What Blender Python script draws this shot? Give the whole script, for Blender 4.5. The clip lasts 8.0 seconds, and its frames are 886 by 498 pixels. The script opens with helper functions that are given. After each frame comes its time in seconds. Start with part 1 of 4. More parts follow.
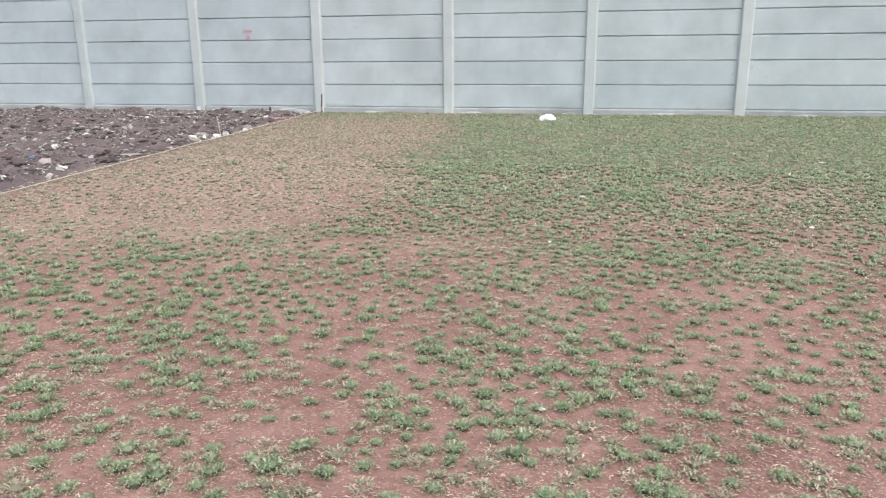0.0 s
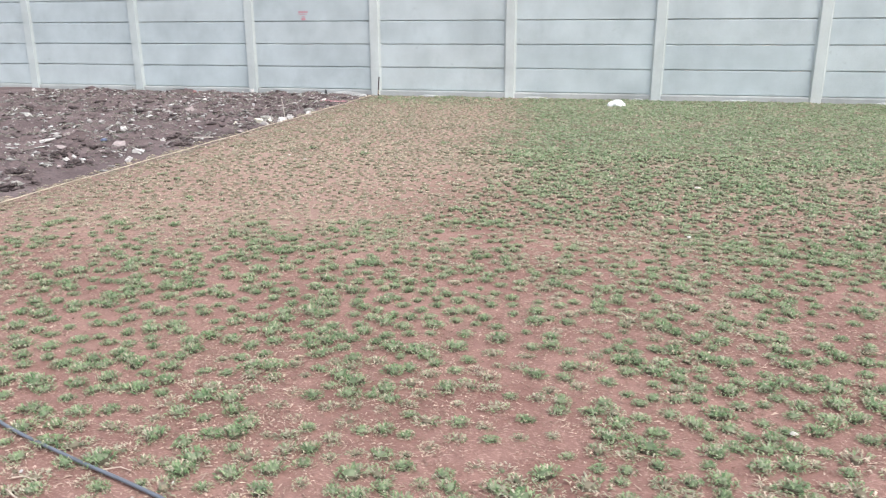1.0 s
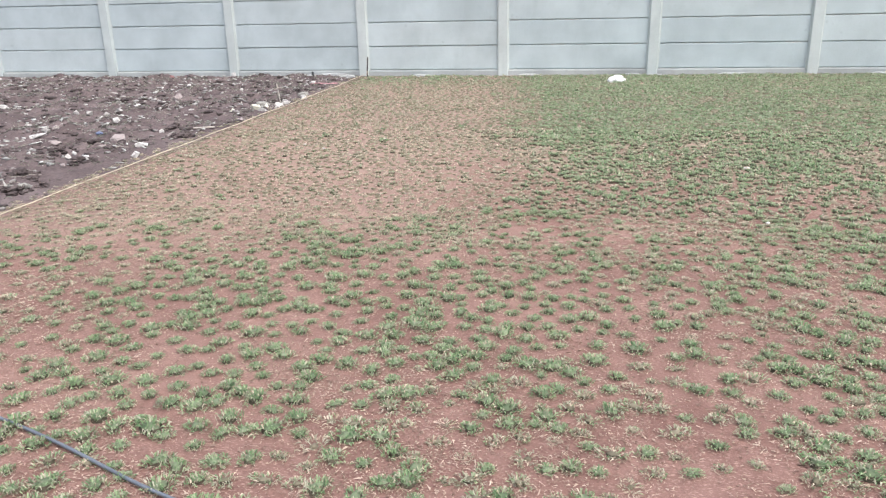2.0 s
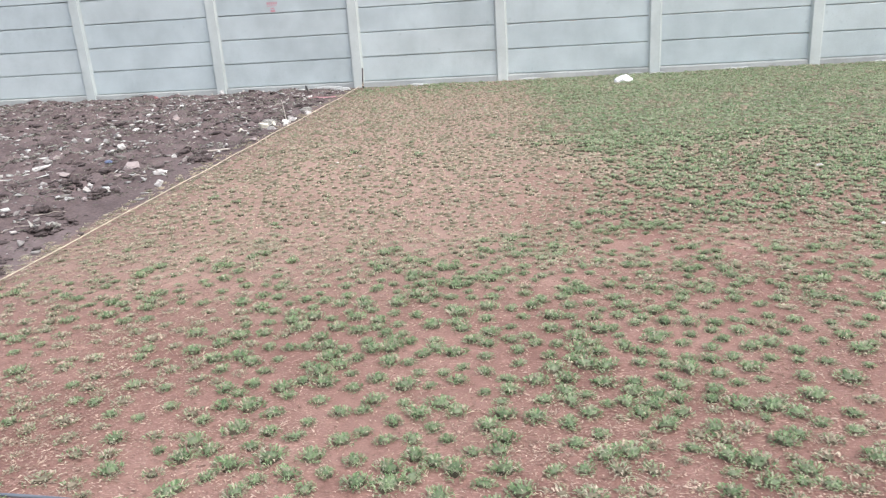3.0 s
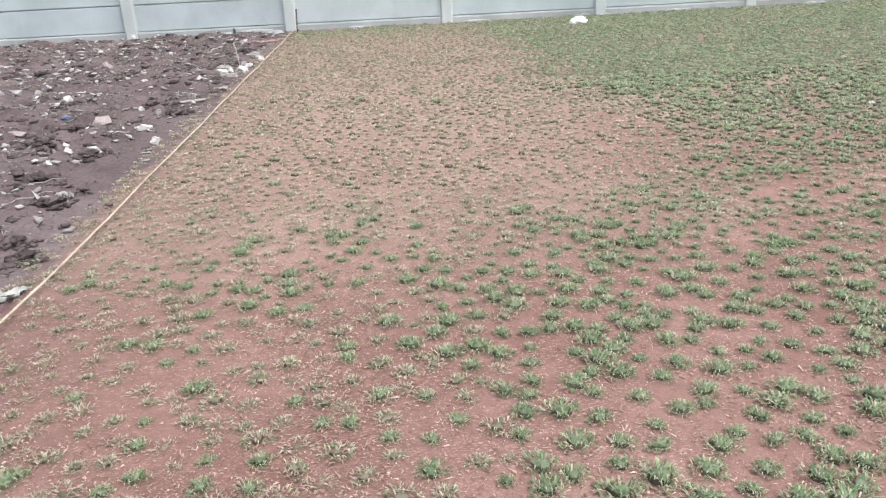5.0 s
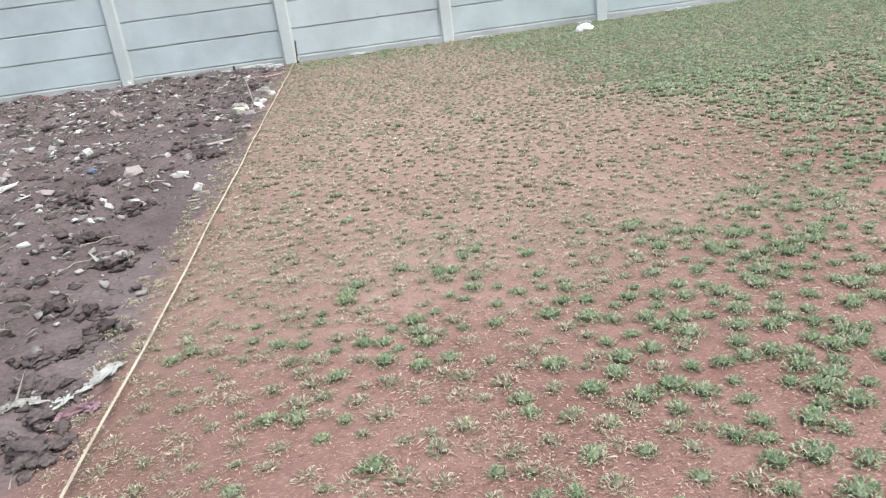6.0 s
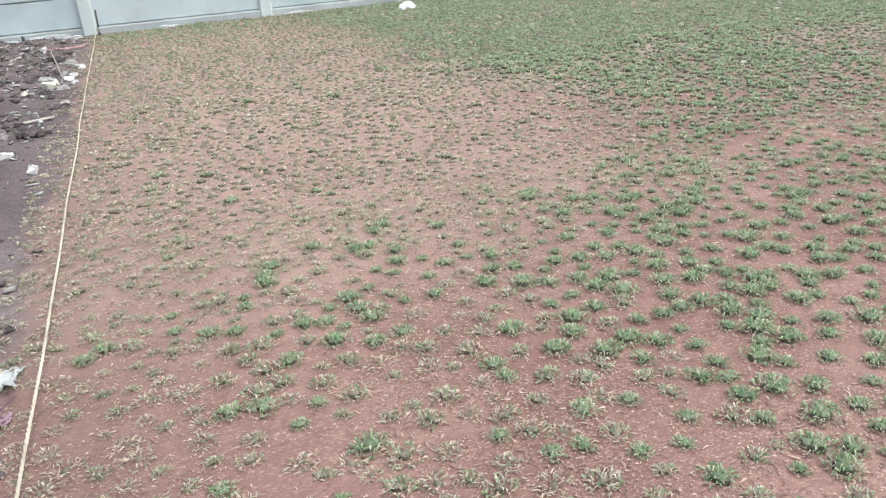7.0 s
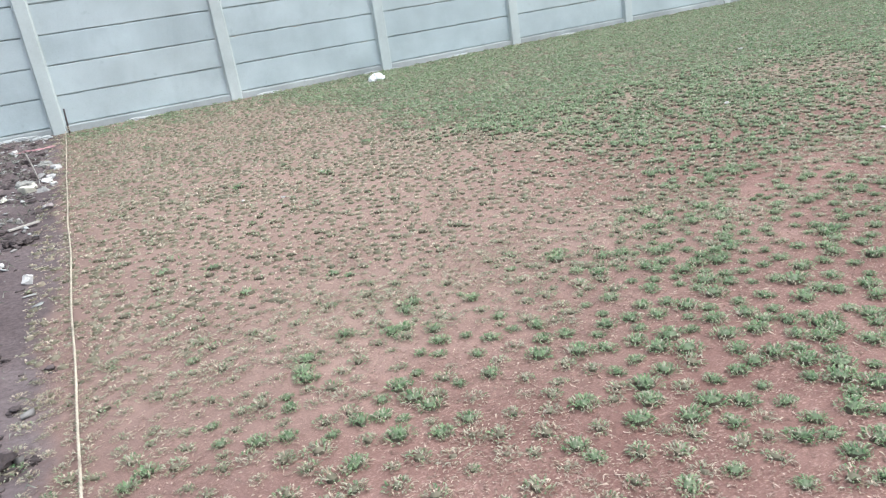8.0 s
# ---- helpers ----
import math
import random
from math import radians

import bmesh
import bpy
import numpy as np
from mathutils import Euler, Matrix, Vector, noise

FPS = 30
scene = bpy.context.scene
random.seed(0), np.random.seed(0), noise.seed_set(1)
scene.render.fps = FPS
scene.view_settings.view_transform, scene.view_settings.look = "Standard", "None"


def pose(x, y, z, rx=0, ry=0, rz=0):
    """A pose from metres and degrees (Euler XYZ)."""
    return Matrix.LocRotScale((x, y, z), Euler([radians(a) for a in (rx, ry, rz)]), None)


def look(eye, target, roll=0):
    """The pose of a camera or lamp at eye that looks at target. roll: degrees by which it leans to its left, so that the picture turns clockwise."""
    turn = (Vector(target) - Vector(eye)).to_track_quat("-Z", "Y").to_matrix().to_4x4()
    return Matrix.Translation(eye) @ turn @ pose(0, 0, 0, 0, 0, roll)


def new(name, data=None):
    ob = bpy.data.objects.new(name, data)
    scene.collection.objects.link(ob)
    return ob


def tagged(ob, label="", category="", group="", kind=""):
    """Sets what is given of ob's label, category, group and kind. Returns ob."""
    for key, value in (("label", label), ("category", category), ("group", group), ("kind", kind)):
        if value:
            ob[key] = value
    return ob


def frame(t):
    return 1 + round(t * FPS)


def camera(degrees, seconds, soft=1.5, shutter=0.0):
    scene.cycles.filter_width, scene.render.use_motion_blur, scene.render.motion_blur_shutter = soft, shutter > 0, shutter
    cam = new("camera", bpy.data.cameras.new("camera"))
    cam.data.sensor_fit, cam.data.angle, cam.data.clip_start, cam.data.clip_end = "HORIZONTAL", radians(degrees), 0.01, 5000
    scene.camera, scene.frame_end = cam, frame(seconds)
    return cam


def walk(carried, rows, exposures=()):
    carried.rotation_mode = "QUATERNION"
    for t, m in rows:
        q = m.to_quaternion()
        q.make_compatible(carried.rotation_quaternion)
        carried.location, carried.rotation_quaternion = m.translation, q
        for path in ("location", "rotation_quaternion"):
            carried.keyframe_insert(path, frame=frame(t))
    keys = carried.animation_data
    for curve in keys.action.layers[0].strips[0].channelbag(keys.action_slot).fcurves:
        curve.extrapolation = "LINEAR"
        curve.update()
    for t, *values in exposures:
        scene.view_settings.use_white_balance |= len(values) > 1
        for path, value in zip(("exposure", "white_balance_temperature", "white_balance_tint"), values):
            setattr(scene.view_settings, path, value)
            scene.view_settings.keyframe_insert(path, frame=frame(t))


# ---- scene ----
cam = camera(61.0, 8.0, soft=1.2, shutter=0.12)
PATH = [
    (0, (0.708, -1.355, 1.402), (0.277, 0.529, 0.887), -0.5),
    (0.2, (0.477, -1.346, 1.406), (0.052, 0.529, 0.855), -0.6),
    (0.3, (0.396, -1.307, 1.414), (-0.023, 0.557, 0.825), -1.7),
    (0.5, (0.219, -1.291, 1.404), (-0.193, 0.572, 0.806), -1.0),
    (0.7, (0.023, -1.256, 1.398), (-0.404, 0.6, 0.788), 0.1),
    (0.8, (-0.059, -1.251, 1.39), (-0.517, 0.592, 0.764), 0.3),
    (1, (-0.232, -1.208, 1.38), (-0.705, 0.655, 0.826), -0.1),
    (1.2, (-0.433, -1.168, 1.404), (-0.953, 0.684, 0.857), -1.7),
    (2.3, (-1.385, -0.969, 1.441), (-1.685, 0.907, 0.814), -2.0),
    (2.5, (-1.59, -0.902, 1.427), (-1.871, 0.983, 0.822), -3.1),
    (2.7, (-1.8, -0.784, 1.429), (-2.044, 1.119, 0.866), -3.8),
    (2.8, (-1.929, -0.772, 1.446), (-2.145, 1.135, 0.885), -4.5),
    (3, (-2.126, -0.715, 1.452), (-2.39, 1.174, 0.85), -3.6),
    (3.2, (-2.368, -0.654, 1.446), (-2.621, 1.242, 0.862), -2.9),
    (3.3, (-2.466, -0.653, 1.433), (-2.713, 1.245, 0.852), -2.4),
    (3.5, (-2.704, -0.635, 1.436), (-2.899, 1.249, 0.794), -2.3),
    (3.8, (-2.933, -0.57, 1.453), (-3.118, 1.299, 0.767), -2.1),
    (4, (-3.113, -0.509, 1.443), (-3.32, 1.376, 0.809), -3.5),
    (4.2, (-3.275, -0.415, 1.395), (-3.533, 1.457, 0.741), -5.3),
    (5.3, (-4.121, -0.082, 1.408), (-3.94, 1.762, 0.654), -2.5),
    (5.5, (-4.265, -0.003, 1.415), (-4.1, 1.841, 0.658), -3.8),
    (5.7, (-4.458, 0.157, 1.38), (-4.318, 2.041, 0.726), -6.8),
    (5.9, (-4.555, 0.237, 1.379), (-4.414, 2.108, 0.688), -7.7),
    (6, (-4.594, 0.288, 1.378), (-4.454, 2.157, 0.679), -7.5),
    (6.2, (-4.739, 0.359, 1.373), (-4.551, 2.206, 0.63), -4.6),
    (6.3, (-4.8, 0.376, 1.376), (-4.562, 2.214, 0.622), -3.3),
    (6.5, (-4.884, 0.405, 1.366), (-4.536, 2.236, 0.64), -1.7),
    (6.8, (-5.066, 0.451, 1.396), (-4.483, 2.19, 0.599), -3.8),
    (7, (-5.187, 0.455, 1.386), (-4.546, 2.174, 0.591), -4.2),
    (7.2, (-5.26, 0.511, 1.411), (-4.621, 2.236, 0.627), -4.4),
    (7.3, (-5.279, 0.518, 1.417), (-4.633, 2.252, 0.658), -5.7),
    (7.5, (-5.269, 0.59, 1.402), (-4.597, 2.327, 0.673), -11.6),
    (7.8, (-5.345, 0.679, 1.415), (-4.57, 2.405, 0.766), -8.7),
    (8, (-5.415, 0.745, 1.425), (-4.666, 2.48, 0.772), -8.8),
]
walk(cam, [(t, look(eye, target, roll)) for t, eye, target, roll in PATH], [(0.0, 0.97, 6500, 10), (0.5, 1.02, 6500, 10), (1.0, 1.1, 6500, 10), (2.5, 1.08, 6500, 10), (4.0, 1.05, 6500, 10), (5.5, 1.07, 6500, 10), (6.0, 1.06, 6380, 7), (7.0, 1.08, 6260, 5), (8.0, 1.04, 6080, 5)])

# ---- world and light: an overcast day ----
world = bpy.data.worlds.new("overcast_sky")
scene.world = world
world.use_nodes = True
wt = world.node_tree
wt.nodes.clear()
w_sky = wt.nodes.new("ShaderNodeTexSky")
w_sky.sky_type = "NISHITA"
w_sky.sun_disc = False
w_sky.sun_elevation = radians(58)
w_sky.sun_rotation = radians(130)
w_sky.air_density, w_sky.dust_density, w_sky.ozone_density = 1.0, 3.0, 1.0
w_hsv = wt.nodes.new("ShaderNodeHueSaturation")
w_hsv.inputs["Saturation"].default_value = 0.6
w_bg = wt.nodes.new("ShaderNodeBackground")
w_bg.inputs["Strength"].default_value = 0.15
w_out = wt.nodes.new("ShaderNodeOutputWorld")
wt.links.new(w_sky.outputs["Color"], w_hsv.inputs["Color"])
wt.links.new(w_hsv.outputs["Color"], w_bg.inputs["Color"])
wt.links.new(w_bg.outputs["Background"], w_out.inputs["Surface"])

sun_data = bpy.data.lights.new("sun", "SUN")
sun_data.energy, sun_data.angle, sun_data.color = 1.5, radians(45), (1.0, 0.98, 0.95)
sun = new("sun", sun_data)
sun.matrix_world = look((4.0, -2.0, 14.0), (0, 0, 0))


# ---- material helpers ----
class Nodes:
    """A small builder for node materials."""

    def __init__(self, name, rough=0.9, spec=0.3):
        self.mat = bpy.data.materials.new(name)
        self.mat.use_nodes = True
        self.t = self.mat.node_tree
        self.bsdf = self.t.nodes["Principled BSDF"]
        self.bsdf.inputs["Roughness"].default_value = rough
        self.bsdf.inputs["Specular IOR Level"].default_value = spec
        self.geo = self.t.nodes.new("ShaderNodeNewGeometry")
        self.pos = self.geo.outputs["Position"]

    def node(self, kind, **props):
        n = self.t.nodes.new(kind)
        for k, v in props.items():
            setattr(n, k, v)
        return n

    def link(self, a, b):
        self.t.links.new(a, b)

    def noise(self, scale, detail=4.0, rough=0.55, where=None, stretch=None):
        n = self.node("ShaderNodeTexNoise")
        n.inputs["Scale"].default_value = scale
        n.inputs["Detail"].default_value = detail
        n.inputs["Roughness"].default_value = rough
        src = where or self.pos
        if stretch:
            m = self.node("ShaderNodeMapping")
            m.inputs["Scale"].default_value = stretch
            self.link(src, m.inputs["Vector"])
            src = m.outputs["Vector"]
        self.link(src, n.inputs["Vector"])
        return n.outputs["Fac"]

    def ramp(self, fac, stops):
        r = self.node("ShaderNodeValToRGB")
        els = r.color_ramp.elements
        while len(els) < len(stops):
            els.new(0.5)
        for e, (p, c) in zip(els, stops):
            e.position = p
            e.color = (*c, 1) if len(c) == 3 else c
        self.link(fac, r.inputs["Fac"])
        return r.outputs["Color"]

    def mix(self, fac, a, b, blend="MIX"):
        m = self.node("ShaderNodeMix", data_type="RGBA", blend_type=blend)
        for sock, v in ((m.inputs["Factor"], fac), (m.inputs[6], a), (m.inputs[7], b)):
            if isinstance(v, (int, float)):
                sock.default_value = v
            elif isinstance(v, tuple):
                sock.default_value = (*v, 1)
            else:
                self.link(v, sock)
        return m.outputs[2]

    def calc(self, op, a, b=0.0, c=None):
        m = self.node("ShaderNodeMath", operation=op)
        for k, v in enumerate((a, b) if c is None else (a, b, c)):
            if isinstance(v, (int, float)):
                m.inputs[k].default_value = v
            else:
                self.link(v, m.inputs[k])
        return m.outputs[0]

    def step(self, value, lo, hi):
        m = self.node("ShaderNodeMapRange", interpolation_type="SMOOTHSTEP")
        self.link(value, m.inputs["Value"])
        m.inputs["From Min"].default_value, m.inputs["From Max"].default_value = lo, hi
        return m.outputs["Result"]

    def axis(self, which):
        x = self.node("ShaderNodeSeparateXYZ")
        self.link(self.pos, x.inputs[0])
        return x.outputs[which]

    def colour(self, c):
        self.link(c, self.bsdf.inputs["Base Color"])

    def bump(self, height, strength=0.5, distance=0.01):
        b = self.node("ShaderNodeBump")
        b.inputs["Strength"].default_value, b.inputs["Distance"].default_value = strength, distance
        self.link(height, b.inputs["Height"])
        self.link(b.outputs["Normal"], self.bsdf.inputs["Normal"])


def grey_set(c, spread):
    """Three stops round a colour, darker to lighter."""
    return [(0.25, tuple(v * (1 - spread) for v in c)), (0.5, c), (0.78, tuple(min(1, v * (1 + spread)) for v in c))]


def concrete_material(name, base, spread=0.10, streaks=0.5):
    m = Nodes(name, rough=0.88, spec=0.25)
    tone = m.ramp(m.noise(1.3, 3), grey_set(base, spread))
    fine = m.noise(38, 5, 0.65)
    tone = m.mix(0.2, tone, m.ramp(fine, [(0.3, (0.30, 0.30, 0.29)), (0.7, (0.72, 0.73, 0.72))]), "SOFT_LIGHT")
    drip = m.step(m.noise(1.0, 4, 0.6, stretch=(1.6, 1.6, 0.9)), 0.54, 0.78)
    tone = m.mix(m.calc("MULTIPLY", drip, streaks), tone, tuple(v * 0.8 for v in base))
    info = m.node("ShaderNodeObjectInfo")
    shade = m.ramp(info.outputs["Random"], [(0.0, (0.44, 0.45, 0.46)), (1.0, (0.56, 0.55, 0.54))])
    tone = m.mix(0.6, tone, shade, "SOFT_LIGHT")
    spots = m.step(m.noise(4.5, 3, 0.5), 0.70, 0.76)
    tone = m.mix(m.calc("MULTIPLY", spots, 0.3), tone, tuple(v * 0.6 for v in base))
    pits = m.step(m.noise(85, 2, 0.5), 0.66, 0.72)
    tone = m.mix(m.calc("MULTIPLY", pits, 0.35), tone, (0.22, 0.22, 0.21))
    m.colour(tone)
    m.bump(m.calc("SUBTRACT", m.noise(26, 5, 0.6), m.calc("MULTIPLY", pits, 0.4)), 0.35, 0.006)
    return m.mat


def plain_material(name, base, rough=0.7, spread=0.25, scale=20.0, spec=0.3, per_piece=0.0, bump=0.3):
    m = Nodes(name, rough=rough, spec=spec)
    tone = m.ramp(m.noise(scale, 4), grey_set(base, spread))
    tone = m.mix(m.calc("MULTIPLY", m.step(m.noise(scale * 0.23, 3), 0.5, 0.75), 0.45), tone, tuple(v * 0.6 for v in base))
    if per_piece:
        shade = m.ramp(m.geo.outputs["Random Per Island"], [(0.0, (0.5 - per_piece,) * 3), (1.0, (0.5 + per_piece,) * 3)])
        tone = m.mix(0.9, tone, shade, "SOFT_LIGHT")
    m.colour(tone)
    m.bump(m.noise(scale * 2.5, 4), bump, 0.006)
    return m.mat


CONCRETE = concrete_material("panel_concrete", (0.438, 0.492, 0.502), 0.15, 0.55)
POST_CONCRETE = concrete_material("post_concrete", (0.475, 0.515, 0.505), 0.12, 0.6)
MORTAR = concrete_material("footing_mortar", (0.33, 0.35, 0.345), 0.25, 0.3)
PALE_MORTAR = concrete_material("pale_mortar", (0.38, 0.385, 0.38), 0.2, 0.3)


def ground_material():
    m = Nodes("earth", rough=0.95, spec=0.15)
    edge = m.calc("ADD", m.axis(0), m.calc("MULTIPLY", m.calc("SUBTRACT", m.noise(1.7, 4), 0.5), 0.55))
    edge = m.calc("ADD", edge, m.calc("MULTIPLY", m.calc("SUBTRACT", 1.0, m.step(m.axis(1), 2.2, 3.0)), 0.4))
    edge = m.calc("SUBTRACT", edge, m.calc("MULTIPLY", m.step(m.axis(1), 5.0, 7.5), 0.1))
    plot = m.calc("SUBTRACT", 1.0, m.step(edge, -6.06, -5.84))
    red = m.ramp(m.noise(0.9, 4, 0.6), [(0.3, (0.165, 0.092, 0.078)), (0.52, (0.215, 0.127, 0.108)), (0.75, (0.28, 0.178, 0.15))])
    red = m.mix(0.45, red, m.ramp(m.noise(7, 5, 0.65), [(0.3, (0.33, 0.31, 0.30)), (0.7, (0.68, 0.68, 0.68))]), "SOFT_LIGHT")
    red = m.mix(0.4, red, m.ramp(m.noise(140, 4, 0.7), [(0.3, (0.25, 0.24, 0.23)), (0.72, (0.82, 0.81, 0.80))]), "OVERLAY")
    fleck = m.calc("MULTIPLY", m.step(m.noise(62, 3, 0.6, stretch=(1.0, 2.2, 1.0)), 0.53, 0.65), m.step(m.noise(2.6, 3), 0.30, 0.56))
    red = m.mix(m.calc("MULTIPLY", fleck, 0.5), red, (0.47, 0.325, 0.275))
    # the dry tongue along the rope is dustier and paler
    bend = m.calc("MULTIPLY", m.calc("SUBTRACT", m.noise(1.1, 4, 0.6), 0.5), 1.6)
    side = m.calc("SUBTRACT", 1.0, m.step(m.calc("ADD", m.axis(0), bend), -3.2, -1.2))
    dusty = m.calc("MULTIPLY", m.step(m.calc("ADD", m.axis(1), bend), 2.6, 4.6), side)
    red = m.mix(m.calc("MULTIPLY", dusty, 0.75), red, (0.312, 0.219, 0.18))
    tan = m.calc("MULTIPLY", m.step(m.axis(1), 4.8, 8.0), m.step(m.noise(0.8, 3, 0.6), 0.3, 0.55))
    tan = m.calc("MULTIPLY", tan, m.calc("SUBTRACT", 0.75, m.calc("MULTIPLY", side, 0.6)))
    red = m.mix(tan, red, (0.335, 0.265, 0.205))
    strewn = m.calc("MULTIPLY", m.calc("SUBTRACT", 1.0, m.step(m.axis(0), -5.9, -4.5)), m.step(m.noise(1.9, 4, 0.6), 0.25, 0.6))
    red = m.mix(m.calc("MULTIPLY", strewn, 0.55), red, (0.165, 0.103, 0.09))
    dark = m.ramp(m.noise(1.4, 5, 0.6), [(0.3, (0.080, 0.061, 0.061)), (0.55, (0.130, 0.101, 0.100)), (0.78, (0.182, 0.147, 0.145))])
    dark = m.mix(0.8, dark, m.ramp(m.noise(34, 5, 0.7), [(0.3, (0.24, 0.24, 0.24)), (0.72, (0.76, 0.75, 0.74))]), "SOFT_LIGHT")
    m.colour(m.mix(plot, red, dark))
    m.bump(m.calc("ADD", m.noise(30, 6, 0.7), m.calc("MULTIPLY", m.noise(170, 3, 0.7), 0.5)), 0.7, 0.012)
    return m.mat


EARTH = ground_material()


def blade_material(name, lo, mid, hi, gloss=0.6, patchy=0.55):
    m = Nodes(name, rough=gloss, spec=0.35)
    tone = m.ramp(m.geo.outputs["Random Per Island"], [(0.0, lo), (0.5, mid), (1.0, hi)])
    tone = m.mix(0.5, tone, m.ramp(m.noise(2.1, 3), [(0.3, (0.38, 0.40, 0.36)), (0.7, (0.62, 0.6, 0.58))]), "SOFT_LIGHT")
    tone = m.mix(patchy, tone, m.ramp(m.noise(8.0, 2), [(0.32, (0.30, 0.36, 0.30)), (0.68, (0.70, 0.67, 0.64))]), "SOFT_LIGHT")
    m.colour(tone)
    thin = m.node("ShaderNodeBsdfTranslucent")
    m.link(tone, thin.inputs["Color"])
    both = m.node("ShaderNodeMixShader")
    both.inputs["Fac"].default_value = 0.3
    m.link(m.bsdf.outputs[0], both.inputs[1])
    m.link(thin.outputs[0], both.inputs[2])
    m.link(both.outputs[0], m.t.nodes["Material Output"].inputs["Surface"])
    return m.mat


GREEN = blade_material("grass_green", (0.092, 0.165, 0.08), (0.182, 0.272, 0.138), (0.335, 0.415, 0.25), 0.5)
DULL = blade_material("grass_dull", (0.20, 0.195, 0.145), (0.305, 0.295, 0.222), (0.46, 0.445, 0.355), 0.55)
DRY = blade_material("grass_dry", (0.27, 0.205, 0.155), (0.42, 0.34, 0.265), (0.66, 0.56, 0.46), 0.8)
STRAW = blade_material("straw", (0.19, 0.12, 0.10), (0.34, 0.245, 0.205), (0.58, 0.46, 0.39), 0.85)
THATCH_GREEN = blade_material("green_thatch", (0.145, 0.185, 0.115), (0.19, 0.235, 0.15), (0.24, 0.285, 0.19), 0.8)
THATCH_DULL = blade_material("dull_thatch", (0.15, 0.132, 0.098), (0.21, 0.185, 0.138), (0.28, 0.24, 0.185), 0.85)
# brown sheaths, with the shade under a tuft put into their colour
SHADED_SHEATH = blade_material("shaded_sheath", (0.07, 0.058, 0.044), (0.10, 0.082, 0.063), (0.14, 0.115, 0.09), 0.9)
CLOD = plain_material("soil_clod", (0.092, 0.074, 0.072), 0.97, 0.35, 45, 0.1, 0.22, 1.0)
RUBBLE = plain_material("rubble_grey", (0.29, 0.27, 0.255), 0.9, 0.25, 22, 0.2, 0.45, 0.5)
STONE = plain_material("pale_stone", (0.38, 0.36, 0.34), 0.88, 0.2, 18, 0.25, 0.0, 0.5)
FLAKE = plain_material("pale_mortar_flake", (0.42, 0.415, 0.39), 0.9, 0.2, 25, 0.2, 0.4, 0.4)
PINK_STONE = plain_material("pinkish_stone", (0.30, 0.255, 0.245), 0.9, 0.22, 18, 0.2, 0.0, 0.5)
BRICK_RED = plain_material("red_brick", (0.29, 0.15, 0.145), 0.9, 0.25, 30, 0.2)
WHITE_PLASTIC = plain_material("white_plastic", (0.78, 0.78, 0.78), 0.45, 0.06, 9, 0.5, 0.0, 0.2)
DIRTY_PLASTIC = plain_material("dirty_plastic", (0.27, 0.26, 0.235), 0.5, 0.3, 9, 0.4, 0.0, 0.2)
BLUE_PLASTIC = plain_material("blue_plastic", (0.12, 0.15, 0.24), 0.5, 0.2, 12, 0.4)
WOOD = plain_material("weathered_wood", (0.40, 0.36, 0.32), 0.8, 0.25, 40, 0.25)
TWIG = plain_material("dry_twig", (0.33, 0.29, 0.255), 0.85, 0.25, 40, 0.2, 0.2)
DARK_STEEL = plain_material("rusty_steel", (0.06, 0.05, 0.05), 0.7, 0.3, 40, 0.4)
ROPE = plain_material("sisal_rope", (0.47, 0.405, 0.315), 0.85, 0.3, 7, 0.2, 0.0, 0.5)
HOSE = plain_material("blue_grey_hose", (0.115, 0.13, 0.155), 0.5, 0.16, 14, 0.45, 0.0, 0.1)
RED_PAINT = plain_material("red_stencil_paint", (0.50, 0.24, 0.27), 0.8, 0.2, 60, 0.2)


# ---- mesh helpers ----
def mesh_object(name, bm, material):
    me = bpy.data.meshes.new(name)
    bm.to_mesh(me)
    bm.free()
    for mt in material if isinstance(material, (list, tuple)) else (material,):
        me.materials.append(mt)
    return new(name, me)


def part(name, bm, material, parent, label=""):
    ob = mesh_object(name, bm, material)
    ob.parent = parent
    return tagged(ob, label) if label else ob


def share(name, me, parent, m):
    ob = new(name, me)
    ob.parent = parent
    ob.matrix_basis = m
    return ob


def box_bm(sx, sy, sz, bevel=0.0, centre=(0, 0, 0)):
    bm = bmesh.new()
    bmesh.ops.create_cube(bm, size=1, matrix=Matrix.Translation(centre) @ Matrix.Diagonal((sx, sy, sz, 1)))
    if bevel:
        bmesh.ops.bevel(bm, geom=list(bm.edges), offset=bevel, segments=1, affect="EDGES")
    return bm


def tube_bm(points, radius, sides=8, radii=None):
    """A round tube along points, closed at both ends."""
    bm = bmesh.new()
    rings = []
    n = len(points)
    for i, p in enumerate(points):
        d = (Vector(points[min(i + 1, n - 1)]) - Vector(points[max(i - 1, 0)])).normalized()
        a = d.cross(Vector((0, 0, 1)) if abs(d.z) < 0.9 else Vector((1, 0, 0))).normalized()
        b = d.cross(a)
        r = radii[i] if radii else radius
        rings.append([bm.verts.new(Vector(p) + r * (math.cos(2 * math.pi * k / sides) * a + math.sin(2 * math.pi * k / sides) * b)) for k in range(sides)])
    for u, v in zip(rings, rings[1:]):
        for k in range(sides):
            bm.faces.new((u[k], u[(k + 1) % sides], v[(k + 1) % sides], v[k]))
    bm.faces.new(rings[0])
    bm.faces.new(rings[-1])
    bmesh.ops.recalc_face_normals(bm, faces=bm.faces)
    return bm


def smooth(ob):
    for p in ob.data.polygons:
        p.use_smooth = True
    return ob


